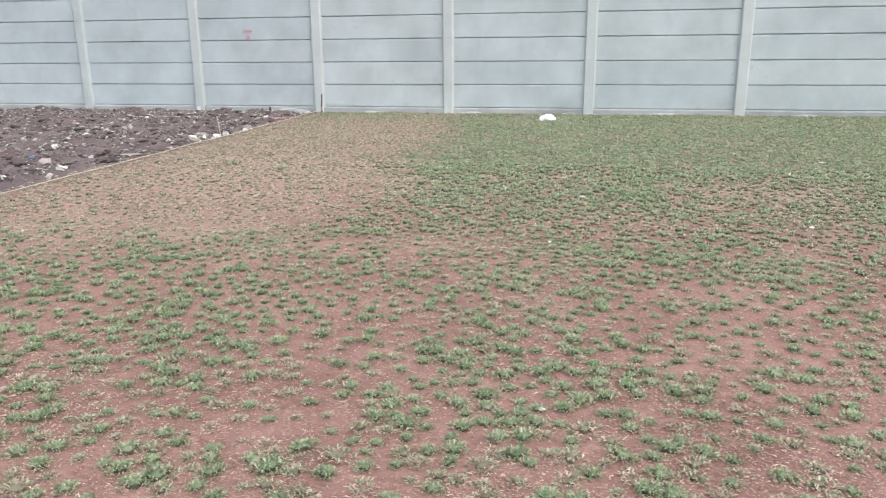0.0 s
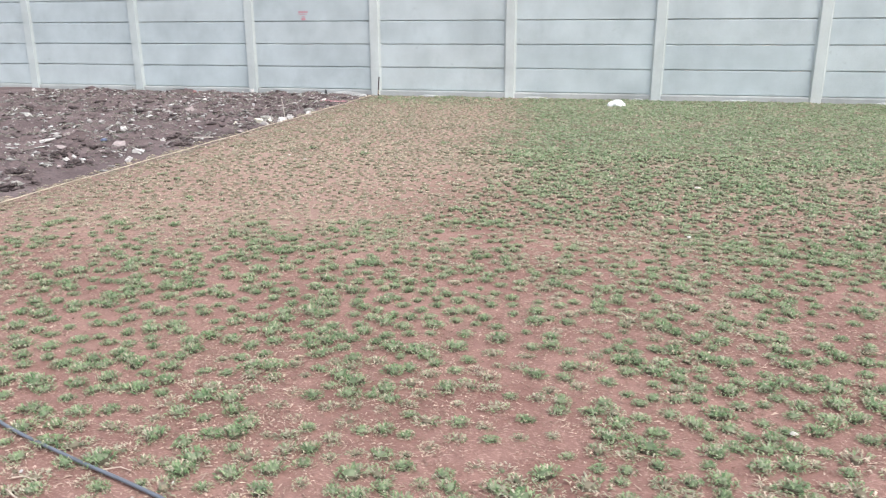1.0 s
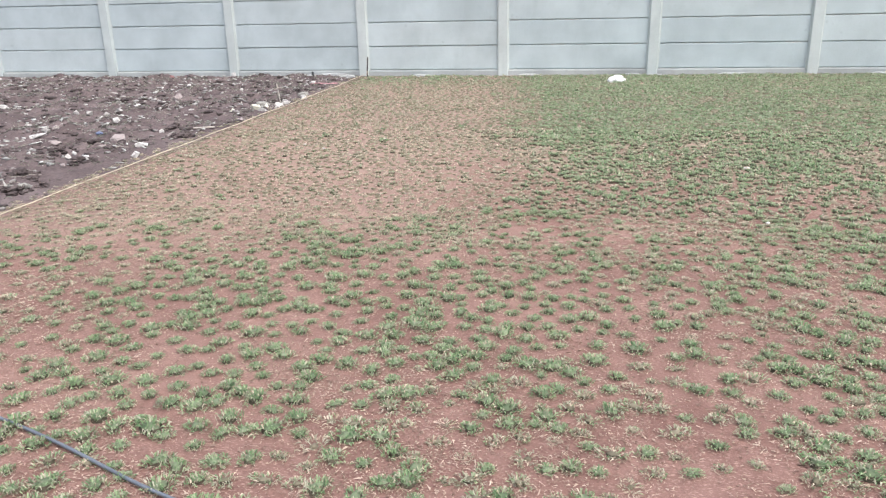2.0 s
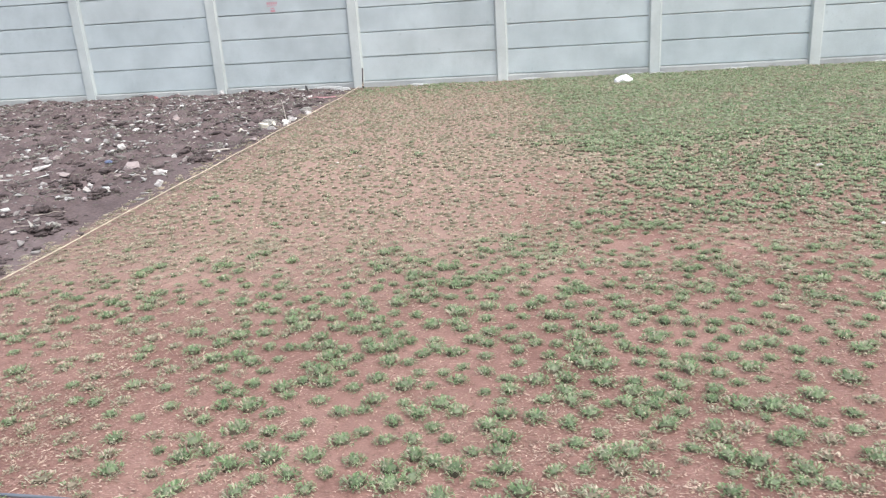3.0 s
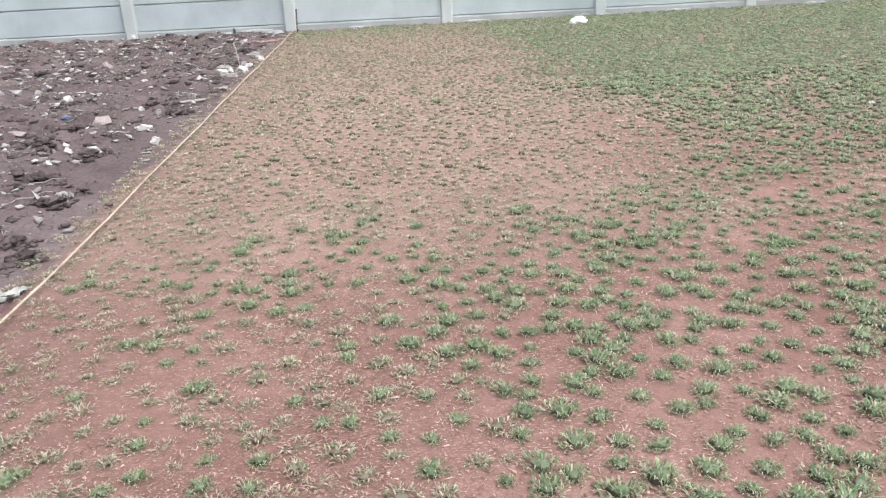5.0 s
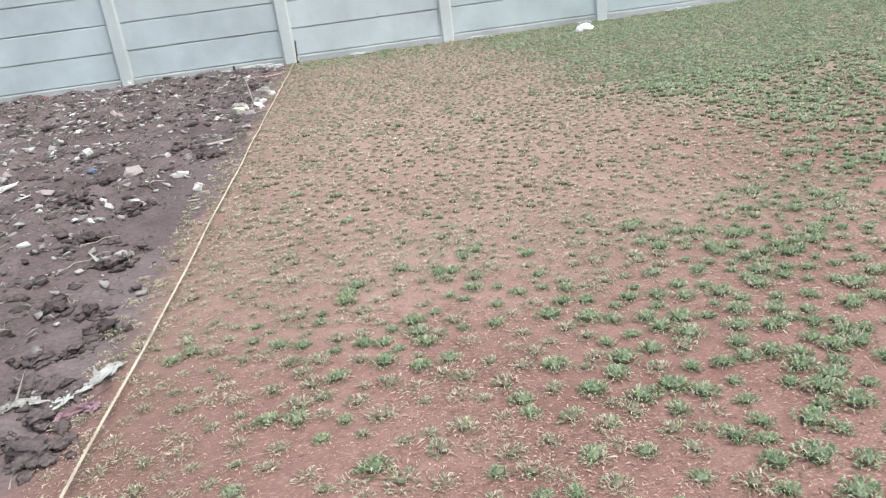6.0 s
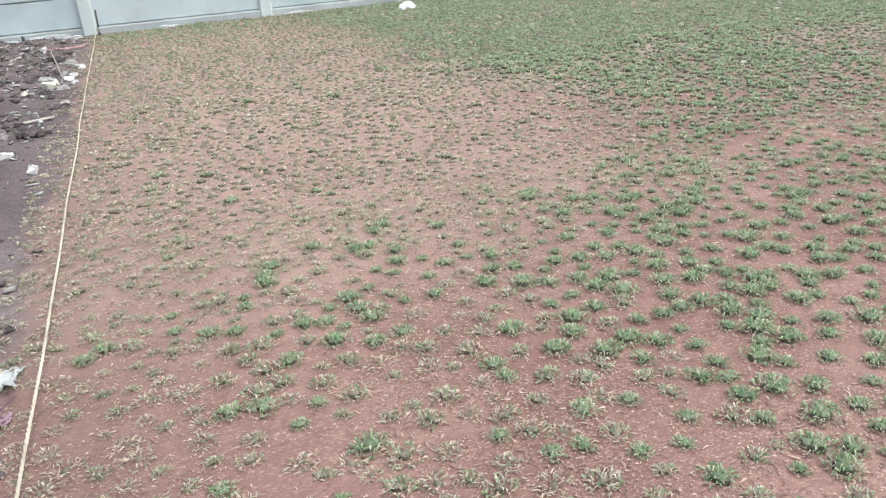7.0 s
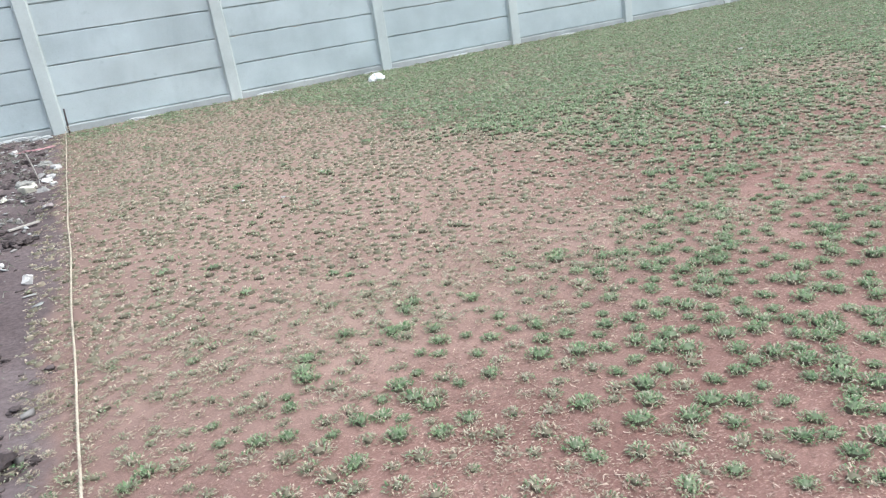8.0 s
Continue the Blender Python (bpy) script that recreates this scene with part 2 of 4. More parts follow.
def rock_bm(seed, sx, sy, sz, rough=0.35, points=16, flat_base=True):
    """An angular broken lump: the hull of scattered points, its arrises worn."""
    rng = random.Random(seed)
    bm = bmesh.new()
    for _ in range(points):
        p = Vector((rng.gauss(0, 1), rng.gauss(0, 1), rng.gauss(0, 1))).normalized() * rng.uniform(0.8, 1.15)
        bm.verts.new((p.x * sx, p.y * sy, max(-0.4, p.z) * sz if flat_base else p.z * sz))
    made = bmesh.ops.convex_hull(bm, input=bm.verts)
    loose = [g for g in made["geom_interior"] + made["geom_unused"] if isinstance(g, bmesh.types.BMVert)]
    bmesh.ops.delete(bm, geom=list(set(loose)), context="VERTS")
    if rough:
        bmesh.ops.bevel(bm, geom=list(bm.edges), offset=0.09 * min(sx, sy, sz), segments=1, affect="EDGES")
        for v in bm.verts:
            v.co *= 1 + rough * 0.25 * noise.noise(v.co * (2.5 / sx) + Vector((seed * 1.7, 0, 0)))
    return bm


def crumb_bm(seed):
    rng = random.Random(seed)
    bm = bmesh.new()
    bmesh.ops.create_icosphere(bm, subdivisions=1, radius=1)
    for v in bm.verts:
        v.co *= rng.uniform(0.6, 1.25)
        v.co.z *= 0.8
    return bm


def clod_bm(seed, fine=2):
    """A crumbly, jagged lump of soil."""
    rng = random.Random(seed)
    bm = bmesh.new()
    bmesh.ops.create_icosphere(bm, subdivisions=fine, radius=1)
    off = Vector((seed * 3.3, seed * 1.1, 0))
    for v in bm.verts:
        p = v.co.copy()
        v.co *= 0.78 + 0.5 * noise.noise(p * 1.3 + off) + 0.5 * noise.noise(p * 3.1 + off) + 0.42 * noise.noise(p * 7.0 + off) + rng.uniform(-0.2, 0.2)
        v.co.z *= 0.62
    return bm


def bm_arrays(bm):
    bmesh.ops.triangulate(bm, faces=bm.faces)
    bm.verts.ensure_lookup_table()
    v = np.array([tuple(x.co) for x in bm.verts])
    f = np.array([[x.index for x in p.verts] for p in bm.faces], dtype=np.int64)
    bm.free()
    return v, f, np.zeros(len(f), dtype=np.int64)


def mesh_from_arrays(name, verts, tris, mats, materials):
    me = bpy.data.meshes.new(name)
    me.vertices.add(len(verts))
    me.vertices.foreach_set("co", np.asarray(verts, dtype=np.float32).ravel())
    me.loops.add(len(tris) * 3)
    me.loops.foreach_set("vertex_index", np.asarray(tris, dtype=np.int32).ravel())
    me.polygons.add(len(tris))
    me.polygons.foreach_set("loop_start", np.arange(0, len(tris) * 3, 3, dtype=np.int32))
    for mt in materials:
        me.materials.append(mt)
    me.polygons.foreach_set("material_index", np.asarray(mats, dtype=np.int32))
    me.update(calc_edges=True)
    me.validate()
    return me


def joined(name, chunks, materials):
    """One mesh from many placed templates: chunks of (template, 4x4 array)."""
    vs, fs, ms, base = [], [], [], 0
    for (v, f, mt), m in chunks:
        vs.append(v @ m[:3, :3].T + m[:3, 3])
        fs.append(f + base)
        ms.append(mt)
        base += len(v)
    return mesh_from_arrays(name, np.concatenate(vs), np.concatenate(fs), np.concatenate(ms), materials)


def placed(x, y, z, turn, sx, sy=None, sz=None, tilt=0.0, lean=0.0):
    m = Matrix.Translation((x, y, z)) @ Euler((tilt, lean, turn)).to_matrix().to_4x4() @ Matrix.Diagonal((sx, sy or sx, sz or sx, 1))
    return np.array(m)


# ---- the lie of the land ----
WALL_Y = 15.0
PLOT_X = -5.95


def smoothstep(v, lo, hi):
    t = min(1.0, max(0.0, (v - lo) / (hi - lo)))
    return t * t * (3 - 2 * t)


def lawn_z(x, y):
    return -0.15 + 0.18 * min(1.0, max(0.0, (y - 4.5) / 10.4)) + 0.012 * noise.noise((x * 0.9, y * 0.9, 3.0))


def ground_z(x, y):
    z = lawn_z(x, y)
    edge = PLOT_X + 0.14 * noise.noise((2.1, y * 1.3, 7.0))
    w = smoothstep(edge - x, 0.0, 0.35)
    if w > 0 and y < WALL_Y + 0.3:
        rough = smoothstep(edge - x, 0.15, 1.0) * smoothstep(y, 1.0, 5.5) * 0.8 + 0.2
        lumps = noise.fractal((x * 2.4, y * 2.4, 1.0), 0.75, 2.1, 6)
        z += w * (0.012 + rough * (0.03 + 0.085 * lumps) + -0.03 * smoothstep(y, 13.6, 14.8) * smoothstep(-6.6 - x, 0, 1.5))
        z += w * rough * (0.024 * noise.noise((x * 8, y * 8, 3.0)) + 0.016 * noise.noise((x * 15, y * 15, 6.0)))
    return z + 0.004 * noise.noise((x * 9, y * 9, 0.0))


def spaced(stops):
    """Grid lines: (from, to, step) stretches joined."""
    out = []
    for a, b, s in stops:
        n = max(1, round((b - a) / s))
        out += [a + (b - a) * i / n for i in range(n)]
    return out + [stops[-1][1]]


def build_ground():
    xs = spaced([(-400, -60, 85), (-60, -24, 6), (-24, -14, 0.5), (-14, -5.7, 0.042), (-5.7, 4, 0.09), (4, 16, 0.25), (16, 40, 6), (40, 400, 90)])
    ys = spaced([(-400, -40, 90), (-40, -4, 6), (-4, 1.5, 0.25), (1.5, 15.2, 0.045), (15.2, 40, 4), (40, 500, 92)])
    co = np.array([(x, y, ground_z(x, y)) for y in ys for x in xs])
    nx, ny = len(xs), len(ys)
    q = (np.arange(ny - 1)[:, None] * nx + np.arange(nx - 1)[None, :]).ravel()
    tris = np.concatenate([np.stack([q, q + 1, q + nx + 1], 1), np.stack([q, q + nx + 1, q + nx], 1)])
    ob = new("ground", mesh_from_arrays("ground", co, tris, np.zeros(len(tris)), [EARTH]))
    smooth(ob)
    return tagged(ob, "reddish bare earth with a dark dug-over strip beside it", "ground", kind="structure")


ground = build_ground()

# ---- precast concrete wall ----
BAY, COURSE, COURSES, FIRST = 3.0, 0.488, 6, 0.145
POST_W = 0.25
BAYS = range(-9, 8)
wall = tagged(new("wall_north"), "tall grey precast concrete panel wall with posts", "wall", kind="structure")
wall.location = (0, WALL_Y, 0)


def extrude_x(profile, length, pieces, wobble, seed):
    """A cast bar: a closed (y, z) outline drawn out along x, with a slight unevenness."""
    bm = bmesh.new()
    rings = []
    for i in range(pieces + 1):
        x = length * (i / pieces - 0.5)
        rings.append([bm.verts.new((x, y + wobble * noise.noise((x * 3, k * 5.0, seed)), z + wobble * noise.noise((x * 4, k * 3.0, seed + 9)))) for k, (y, z) in enumerate(profile)])
    n = len(profile)
    for u, v in zip(rings, rings[1:]):
        for k in range(n):
            bm.faces.new((u[k], u[(k + 1) % n], v[(k + 1) % n], v[k]))
    bm.faces.new(rings[0])
    bm.faces.new(rings[-1])
    bmesh.ops.recalc_face_normals(bm, faces=bm.faces)
    return bm


def panel_mesh(seed):
    """A cast slab with a rebate along its lower front edge and worn arrises."""
    h = COURSE / 2
    outline = [(-0.025, h - 0.008), (-0.019, h - 0.001), (0.03, h - 0.001), (0.03, -h + 0.001), (0.016, -h + 0.001), (0.016, -h + 0.019), (-0.02, -h + 0.019), (-0.025, -h + 0.025)]
    bm = extrude_x(outline, BAY - POST_W + 0.04, 26, 0.006, seed)
    me = bpy.data.meshes.new("panel")
    bm.to_mesh(me)
    bm.free()
    me.materials.append(CONCRETE)
    return me


def post_mesh():
    """A cast post: splayed flanks in front of the slab ends, a shallow joint beside each."""
    top = FIRST + COURSE * COURSES + 0.05
    half, face = POST_W / 2, POST_W / 2 - 0.028
    outline = [(-half, 0.1), (-half, -0.012), (-half + 0.012, -0.014), (-face, -0.062), (-face + 0.008, -0.068), (face - 0.008, -0.068), (face, -0.062), (half - 0.012, -0.014), (half, -0.012), (half, 0.1)]
    bm = bmesh.new()
    rings = []
    for i in range(9):
        z = -0.5 + (top + 0.5) * i / 8
        rings.append([bm.verts.new((x + 0.003 * noise.noise((k * 3.0, z * 2, 1)), y + 0.003 * noise.noise((k * 3.0, z * 2, 5)), z)) for k, (x, y) in enumerate(outline)])
    n = len(outline)
    for u, v in zip(rings, rings[1:]):
        for k in range(n):
            bm.faces.new((u[k], u[(k + 1) % n], v[(k + 1) % n], v[k]))
    bm.faces.new(rings[0])
    bm.faces.new(rings[-1])
    bmesh.ops.recalc_face_normals(bm, faces=bm.faces)
    me = bpy.data.meshes.new("post")
    bm.to_mesh(me)
    bm.free()
    me.materials.append(POST_CONCRETE)
    return me


PANELS = [panel_mesh(k) for k in range(8)]
POST = post_mesh()
wrng = random.Random(5)
for k in BAYS:
    x0 = BAY * k
    share("post", POST, wall, pose(x0 + 0.13, 0, 0, wrng.uniform(-0.3, 0.3), wrng.uniform(-0.25, 0.25), 0))
    for c in range(COURSES):
        share("panel", wrng.choice(PANELS), wall, pose(x0 + 0.13 + BAY / 2, 0.028 + wrng.uniform(-0.006, 0.004), FIRST + COURSE * (c + 0.5), wrng.uniform(-0.3, 0.3), wrng.uniform(-0.06, 0.06), 0))
    # rough cast footing under each bay
    bm = bmesh.new()
    n = 40
    rows = []
    for i in range(n + 1):
        x = x0 + 0.02 + BAY * i / n
        f = noise.fractal((x * 1.7, 5.0, 0.0), 0.9, 2.0, 4)
        top, out = FIRST + 0.006 + 0.004 * f, 0.036 + 0.02 * f
        rows.append([bm.verts.new((x, yy, zz)) for yy, zz in ((0.1, top), (-out * 0.6, top), (-out, top - 0.025), (-out - 0.015 - 0.01 * f, -0.3), (0.1, -0.3))])
    for u, v in zip(rows, rows[1:]):
        for a in range(4):
            bm.faces.new((u[a], v[a], v[a + 1], u[a + 1]))
    bm.faces.new(rows[0])
    bm.faces.new(rows[-1])
    bmesh.ops.recalc_face_normals(bm, faces=bm.faces)
    part("footing", bm, MORTAR, wall)

# faded red stencil on one slab, in unreadable bars
mark = new("painted_mark")
mark.parent = wall
mark.location = (-7.54, 0.0015, 0)
for bx, bz, bw, bh in ((-0.1, 1.815, 0.035, 0.05), (-0.055, 1.815, 0.03, 0.05), (-0.012, 1.815, 0.03, 0.05), (0.035, 1.815, 0.035, 0.05), (0.085, 1.815, 0.03, 0.05), (-0.02, 1.765, 0.2, 0.012), (-0.005, 1.665, 0.1, 0.045), (-0.005, 1.715, 0.075, 0.022)):
    part("painted_bar", box_bm(bw, 0.004, bh, 0, (bx, 0, bz)), RED_PAINT, mark)

# ---- rope, stakes, hose, bag ----
ROPE_X = -5.8


def rope_points(step):
    n = int((14.62 + 1.5) / step)
    pts = []
    for i in range(n + 1):
        y = -1.5 + (14.62 + 1.5) * i / n
        lift = 0.045 + 0.02 * smoothstep(y, 12.0, 14.6)
        pts.append(Vector((ROPE_X + 0.012 * noise.noise((0, y * 0.8, 0)) + 0.03 * smoothstep(y, 9, 14.6), y, lawn_z(ROPE_X, y) + lift + 0.006 * noise.noise((4, y * 1.1, 0)))))
    return pts


rope = tagged(new("rope"), "thin twisted straw-coloured rope stretched along the lawn edge", "rope")
for s in range(3):
    pts = []
    for i, p in enumerate(rope_points(0.025)):
        a = 2 * math.pi * (i * 0.025 / 0.11 + s / 3)
        pts.append(p + Vector((0.0034 * math.cos(a), 0, 0.0034 * math.sin(a))))
    smooth(part("strand", tube_bm(pts, 0.0038, 5), ROPE, rope))

rod = tagged(new("steel_rod"), "short dark rusty steel rod driven in beside a wall post", "steel rod")
rod.location = (-5.72, 14.68, lawn_z(-5.72, 14.68))
smooth(part("shaft", tube_bm([(0, 0, -0.1), (0.005, 0.0, 0.15), (0.02, 0.01, 0.42)], 0.015, 8), DARK_STEEL, rod))
smooth(part("rope_knot", tube_bm([(0.02 * math.cos(a * 0.9), 0.02 * math.sin(a * 0.9), 0.05 + 0.004 * a) for a in range(22)], 0.006, 6), ROPE, rod))

stake = tagged(new("wooden_stake"), "thin leaning wooden stake stuck in dug soil", "stake")
stake.location = (-6.1, 10.85, ground_z(-6.1, 10.85))
part("stick", tube_bm([(0, 0, -0.1), (-0.03, 0, 0.16), (-0.06, 0.01, 0.32)], 0.01, 6), WOOD, stake)

HOSE_PTS = [(3.5, -1.9), (1.6, -0.9), (0.2, -0.05), (-0.8, 0.42), (-1.73, 0.73), (-2.13, 0.85), (-2.56, 0.99), (-3.04, 1.19), (-3.44, 1.33), (-3.75, 1.40), (-4.19, 1.43), (-4.53, 1.46), (-5.2, 1.4), (-6.2, 1.1), (-7.5, 0.9)]


def hose_points():
    out = []
    for i in range(len(HOSE_PTS) - 1):
        p = [Vector(HOSE_PTS[max(0, min(len(HOSE_PTS) - 1, i + d))]) for d in (-1, 0, 1, 2)]
        for s in range(8):
            t = s / 8
            q = 0.5 * (2 * p[1] + (p[2] - p[0]) * t + (2 * p[0] - 5 * p[1] + 4 * p[2] - p[3]) * t * t + (3 * p[1] - p[0] - 3 * p[2] + p[3]) * t ** 3)
            out.append((q.x, q.y - 0.02, lawn_z(q.x, q.y) + 0.016))
    return out


hose = smooth(mesh_object("garden_hose", tube_bm(hose_points(), 0.0070, 10), HOSE))
tagged(hose, "blue-grey garden hose lying across the sparse lawn", "hose")


def crumpled_bm(seed, sx, sy, sz, crease=0.5):
    """A crumpled sheet or bag lying on the ground."""
    bm = bmesh.new()
    bmesh.ops.create_icosphere(bm, subdivisions=4, radius=1)
    off = Vector((seed * 3.1, seed * 1.3, 0))
    for v in bm.verts:
        p = v.co.copy()
        ridge = 1 - abs(noise.noise(p * 1.7 + off)) * 2
        fine = 1 - abs(noise.noise(p * 4.3 + off)) * 2
        v.co = p * (0.75 + crease * 0.4 * ridge + crease * 0.3 * fine)
        v.co = Vector((v.co.x * sx, v.co.y * sy, max(-0.3, v.co.z) * sz))
    return bm


def rag_bm(seed, length, width):
    """A torn sheet, bunched and folded along its length."""
    bm = bmesh.new()
    nu, nv = 34, 12
    grid = []
    for i in range(nu + 1):
        u = i / nu
        row = []
        for j in range(nv + 1):
            v = j / nv - 0.5
            pinch = 0.45 + 0.55 * abs(noise.noise((u * 3.1, seed, 0))) * 2
            x = length * (u - 0.5) + 0.03 * noise.noise((u * 5, v * 4, seed))
            y = width * v * pinch + 0.05 * noise.noise((u * 2.6, seed * 2.0, 1)) + 0.015 * noise.noise((u * 9, v * 6, seed + 3))
            z = 0.012 + 0.035 * abs(noise.noise((u * 4, v * 7, seed + 7))) * (1 - 1.2 * abs(v)) + 0.02 * abs(noise.noise((u * 11, v * 12, seed)))
            row.append(bm.verts.new((x, y, z)))
        grid.append(row)
    for i in range(nu):
        for j in range(nv):
            if noise.noise((i * 0.35, j * 0.5, seed + 20.0)) > -0.42:
                bm.faces.new((grid[i][j], grid[i + 1][j], grid[i + 1][j + 1], grid[i][j + 1]))
    bmesh.ops.delete(bm, geom=[v for v in bm.verts if not v.link_faces], context="VERTS")
    bmesh.ops.solidify(bm, geom=list(bm.faces), thickness=0.0015)
    return bm


def rag(name, x, y, turn, length, width, seed, material, label):
    ob = mesh_object(name, rag_bm(seed, length, width), material)
    ob.matrix_basis = pose(x, y, ground_z(x, y), 0, 0, turn)
    return tagged(ob, label, "plastic rag")


def bag(name, x, y, turn, size, seed, material, label, category):
    bm = crumpled_bm(seed, *size)
    ob = mesh_object(name, bm, material)
    ob.matrix_basis = pose(x, y, ground_z(x, y) + 0.26 * size[2], 0, 0, turn)
    return tagged(ob, label, category)


bag("plastic_bag", -0.6, 13.68, 10, (0.165, 0.11, 0.11), 17, WHITE_PLASTIC, "crumpled white plastic bag lying on the grass by the wall", "plastic bag")

# ---- dug soil: clods, rubble, stones ----
crng = random.Random(11)
CLODS = [bm_arrays(clod_bm(k)) for k in range(9)]
LUMPS = [bm_arrays(clod_bm(20 + k, 3)) for k in range(8)]
CRUMBS = [bm_arrays(crumb_bm(k)) for k in range(9)]
BITS = [bm_arrays(rock_bm(200 + k, 1, 0.8, 0.5, 0, 11, False)) for k in range(9)]


def plot_spot(rng):
    """A random spot on the dug strip, denser towards its rubbly middle."""
    while True:
        x, y = rng.uniform(-14.0, -5.96), rng.uniform(-2.0, 14.85)
        near = smoothstep(y, 7.2, 8.6)
        dens = 0.12 + 0.88 * smoothstep(PLOT_X - x, 0.1 - 0.1 * near, 0.9 - 0.6 * near) * smoothstep(y, 2.5, 6.0)
        dens *= 0.35 + 1.3 * max(0.0, 0.5 + noise.noise((x * 0.8, y * 0.8, 9.0)))
        if rng.random() < dens:
            return x, y


chunks = []
for _ in range(6200):
    x, y = plot_spot(crng)
    s = 0.009 + 0.062 * crng.random() ** 2.6
    chunks.append((crng.choice(CLODS if s > 0.03 else CRUMBS), placed(x, y, ground_z(x, y) - 0.08 * s, crng.uniform(0, 6.3), s * crng.uniform(0.9, 1.7), s, s * crng.uniform(0.5, 0.85))))
# heaped clods in a few places
for hx, hy, hr, hn in ((-6.22, 7.75, 0.16, 26), (-6.62, 5.4, 0.2, 22), (-6.32, 4.95, 0.14, 16), (-6.46, 4.3, 0.1, 8), (-7.1, 6.6, 0.25, 26), (-6.5, 6.15, 0.2, 22), (-7.1, 7.2, 0.22, 20), (-6.55, 8.3, 0.2, 20), (-6.2, 11.0, 0.25, 20), (-6.3, 12.2, 0.3, 24)):
    for _ in range(hn):
        a, r = crng.uniform(0, 6.283), hr * crng.random() ** 0.7
        x, y = hx + r * math.cos(a), hy + r * math.sin(a)
        s = crng.uniform(0.018, 0.05) * (1.2 - 0.5 * r / hr)
        chunks.append((crng.choice(LUMPS if s > 0.034 else CLODS), placed(x, y, ground_z(x, y) + s * 0.05 + 0.025 * (1 - r / hr), crng.uniform(0, 6.3), s * crng.uniform(0.9, 1.7), s, s * 1.1)))
# larger damp clods turned up beside the rope
for hx, hy, q, hn in ((-6.23, 4.21, 0.055, 7), (-6.09, 3.98, 0.06, 7), (-6.16, 3.74, 0.05, 8), (-6.34, 3.66, 0.06, 9), (-6.13, 3.34, 0.085, 8), (-6.27, 3.42, 0.06, 7), (-6.09, 3.1, 0.06, 6), (-6.03, 2.87, 0.085, 8), (-6.22, 2.95, 0.05, 7), (-6.07, 4.5, 0.035, 2), (-5.93, 4.87, 0.03, 2), (-6.42, 5.3, 0.045, 6), (-6.2, 5.17, 0.045, 7), (-6.5, 6.12, 0.06, 7), (-6.58, 6.8, 0.06, 7)):
    for k in range(hn * 4):
        a, r = crng.uniform(0, 6.283), (0 if k == 0 else q * 2.0 * crng.random() ** 0.7)
        x, y = hx + r * math.cos(a), hy + r * math.sin(a)
        s = q * (0.8 if k == 0 else crng.uniform(0.12, 0.5))
        pile = 0.55 * q * max(0.0, 1 - r / (1.4 * q)) * crng.random()
        chunks.append((crng.choice(LUMPS if s > 0.034 else CLODS), placed(x, y, ground_z(x, y) + s * 0.1 + pile, crng.uniform(0, 6.3), s * crng.uniform(0.95, 1.5), s, s * 0.95)))


def split_near(chunks, x0, y0, y1):
    """The pieces that lie in a stretch beside the rope, at most 290 of them, and the rest."""
    near = [c for c in chunks if c[1][0][3] > x0 and y0 < c[1][1][3] < y1][:290]
    kept = {id(c) for c in near}
    return near, [c for c in chunks if id(c) not in kept]


def strew(name, near, material, parent):
    """Each piece an object of its own, alike pieces on one mesh."""
    meshes = {}
    for arrays, m in near:
        if id(arrays) not in meshes:
            meshes[id(arrays)] = mesh_from_arrays(name, *arrays, [material])
        share(name, meshes[id(arrays)], parent, Matrix([[float(v) for v in row] for row in m]))


near_clods, chunks = split_near(chunks[::-1], -6.75, 2.6, 7.0)
clods = new("soil_clods", joined("soil_clods", chunks, [CLOD]))
tagged(clods, "dark clods of dug-over soil scattered along the wall", "soil", kind="stuff")
chunks = []
for _ in range(3600):
    x, y = plot_spot(crng)
    s = 0.008 + 0.036 * crng.random() ** 2.4
    chunks.append((crng.choice(BITS), placed(x, y, ground_z(x, y) + 0.45 * s, crng.uniform(0, 6.3), s * crng.uniform(0.9, 2.0), s, s, crng.uniform(-0.5, 0.5), crng.uniform(-0.5, 0.5))))
FIBRES = []
for k in range(8):
    rng = random.Random(340 + k)
    l, w, b = rng.uniform(0.015, 0.045), rng.uniform(0.0012, 0.0032), rng.uniform(-0.4, 0.4)
    FIBRES.append((np.array([(-l, -w, 0.0), (-l, w, 0.004), (0, b * l - w, 0.022), (0, b * l + w, 0.016), (l, 0, 0.002)]), np.array([(0, 2, 1), (1, 2, 3), (2, 4, 3)]), np.zeros(3, dtype=np.int64)))
fibre_chunks = []
made = 0
while made < 15000:
    x, y = plot_spot(crng)
    if crng.random() > smoothstep(noise.noise((x * 1.9, y * 1.9, 15.0)) + 0.5 * noise.noise((x * 5, y * 5, 15.0)), -0.35, 0.35):
        continue
    made += 1
    fibre_chunks.append((crng.choice(FIBRES), placed(x, y, ground_z(x, y) + 0.006, crng.uniform(0, 6.283), crng.uniform(0.4, 1.5), None, None, crng.uniform(-0.4, 0.4), crng.uniform(-0.4, 0.4))))
fibres = new("root_litter", joined("root_litter", fibre_chunks, [blade_material("root_litter", (0.085, 0.085, 0.07), (0.19, 0.195, 0.165), (0.36, 0.345, 0.31), 0.85)]))
tagged(fibres, "grey dry roots and torn grass mixed into dug soil", "plant litter", kind="stuff")
near_bits, chunks = split_near(chunks, -7.6, 5.0, 9.0)
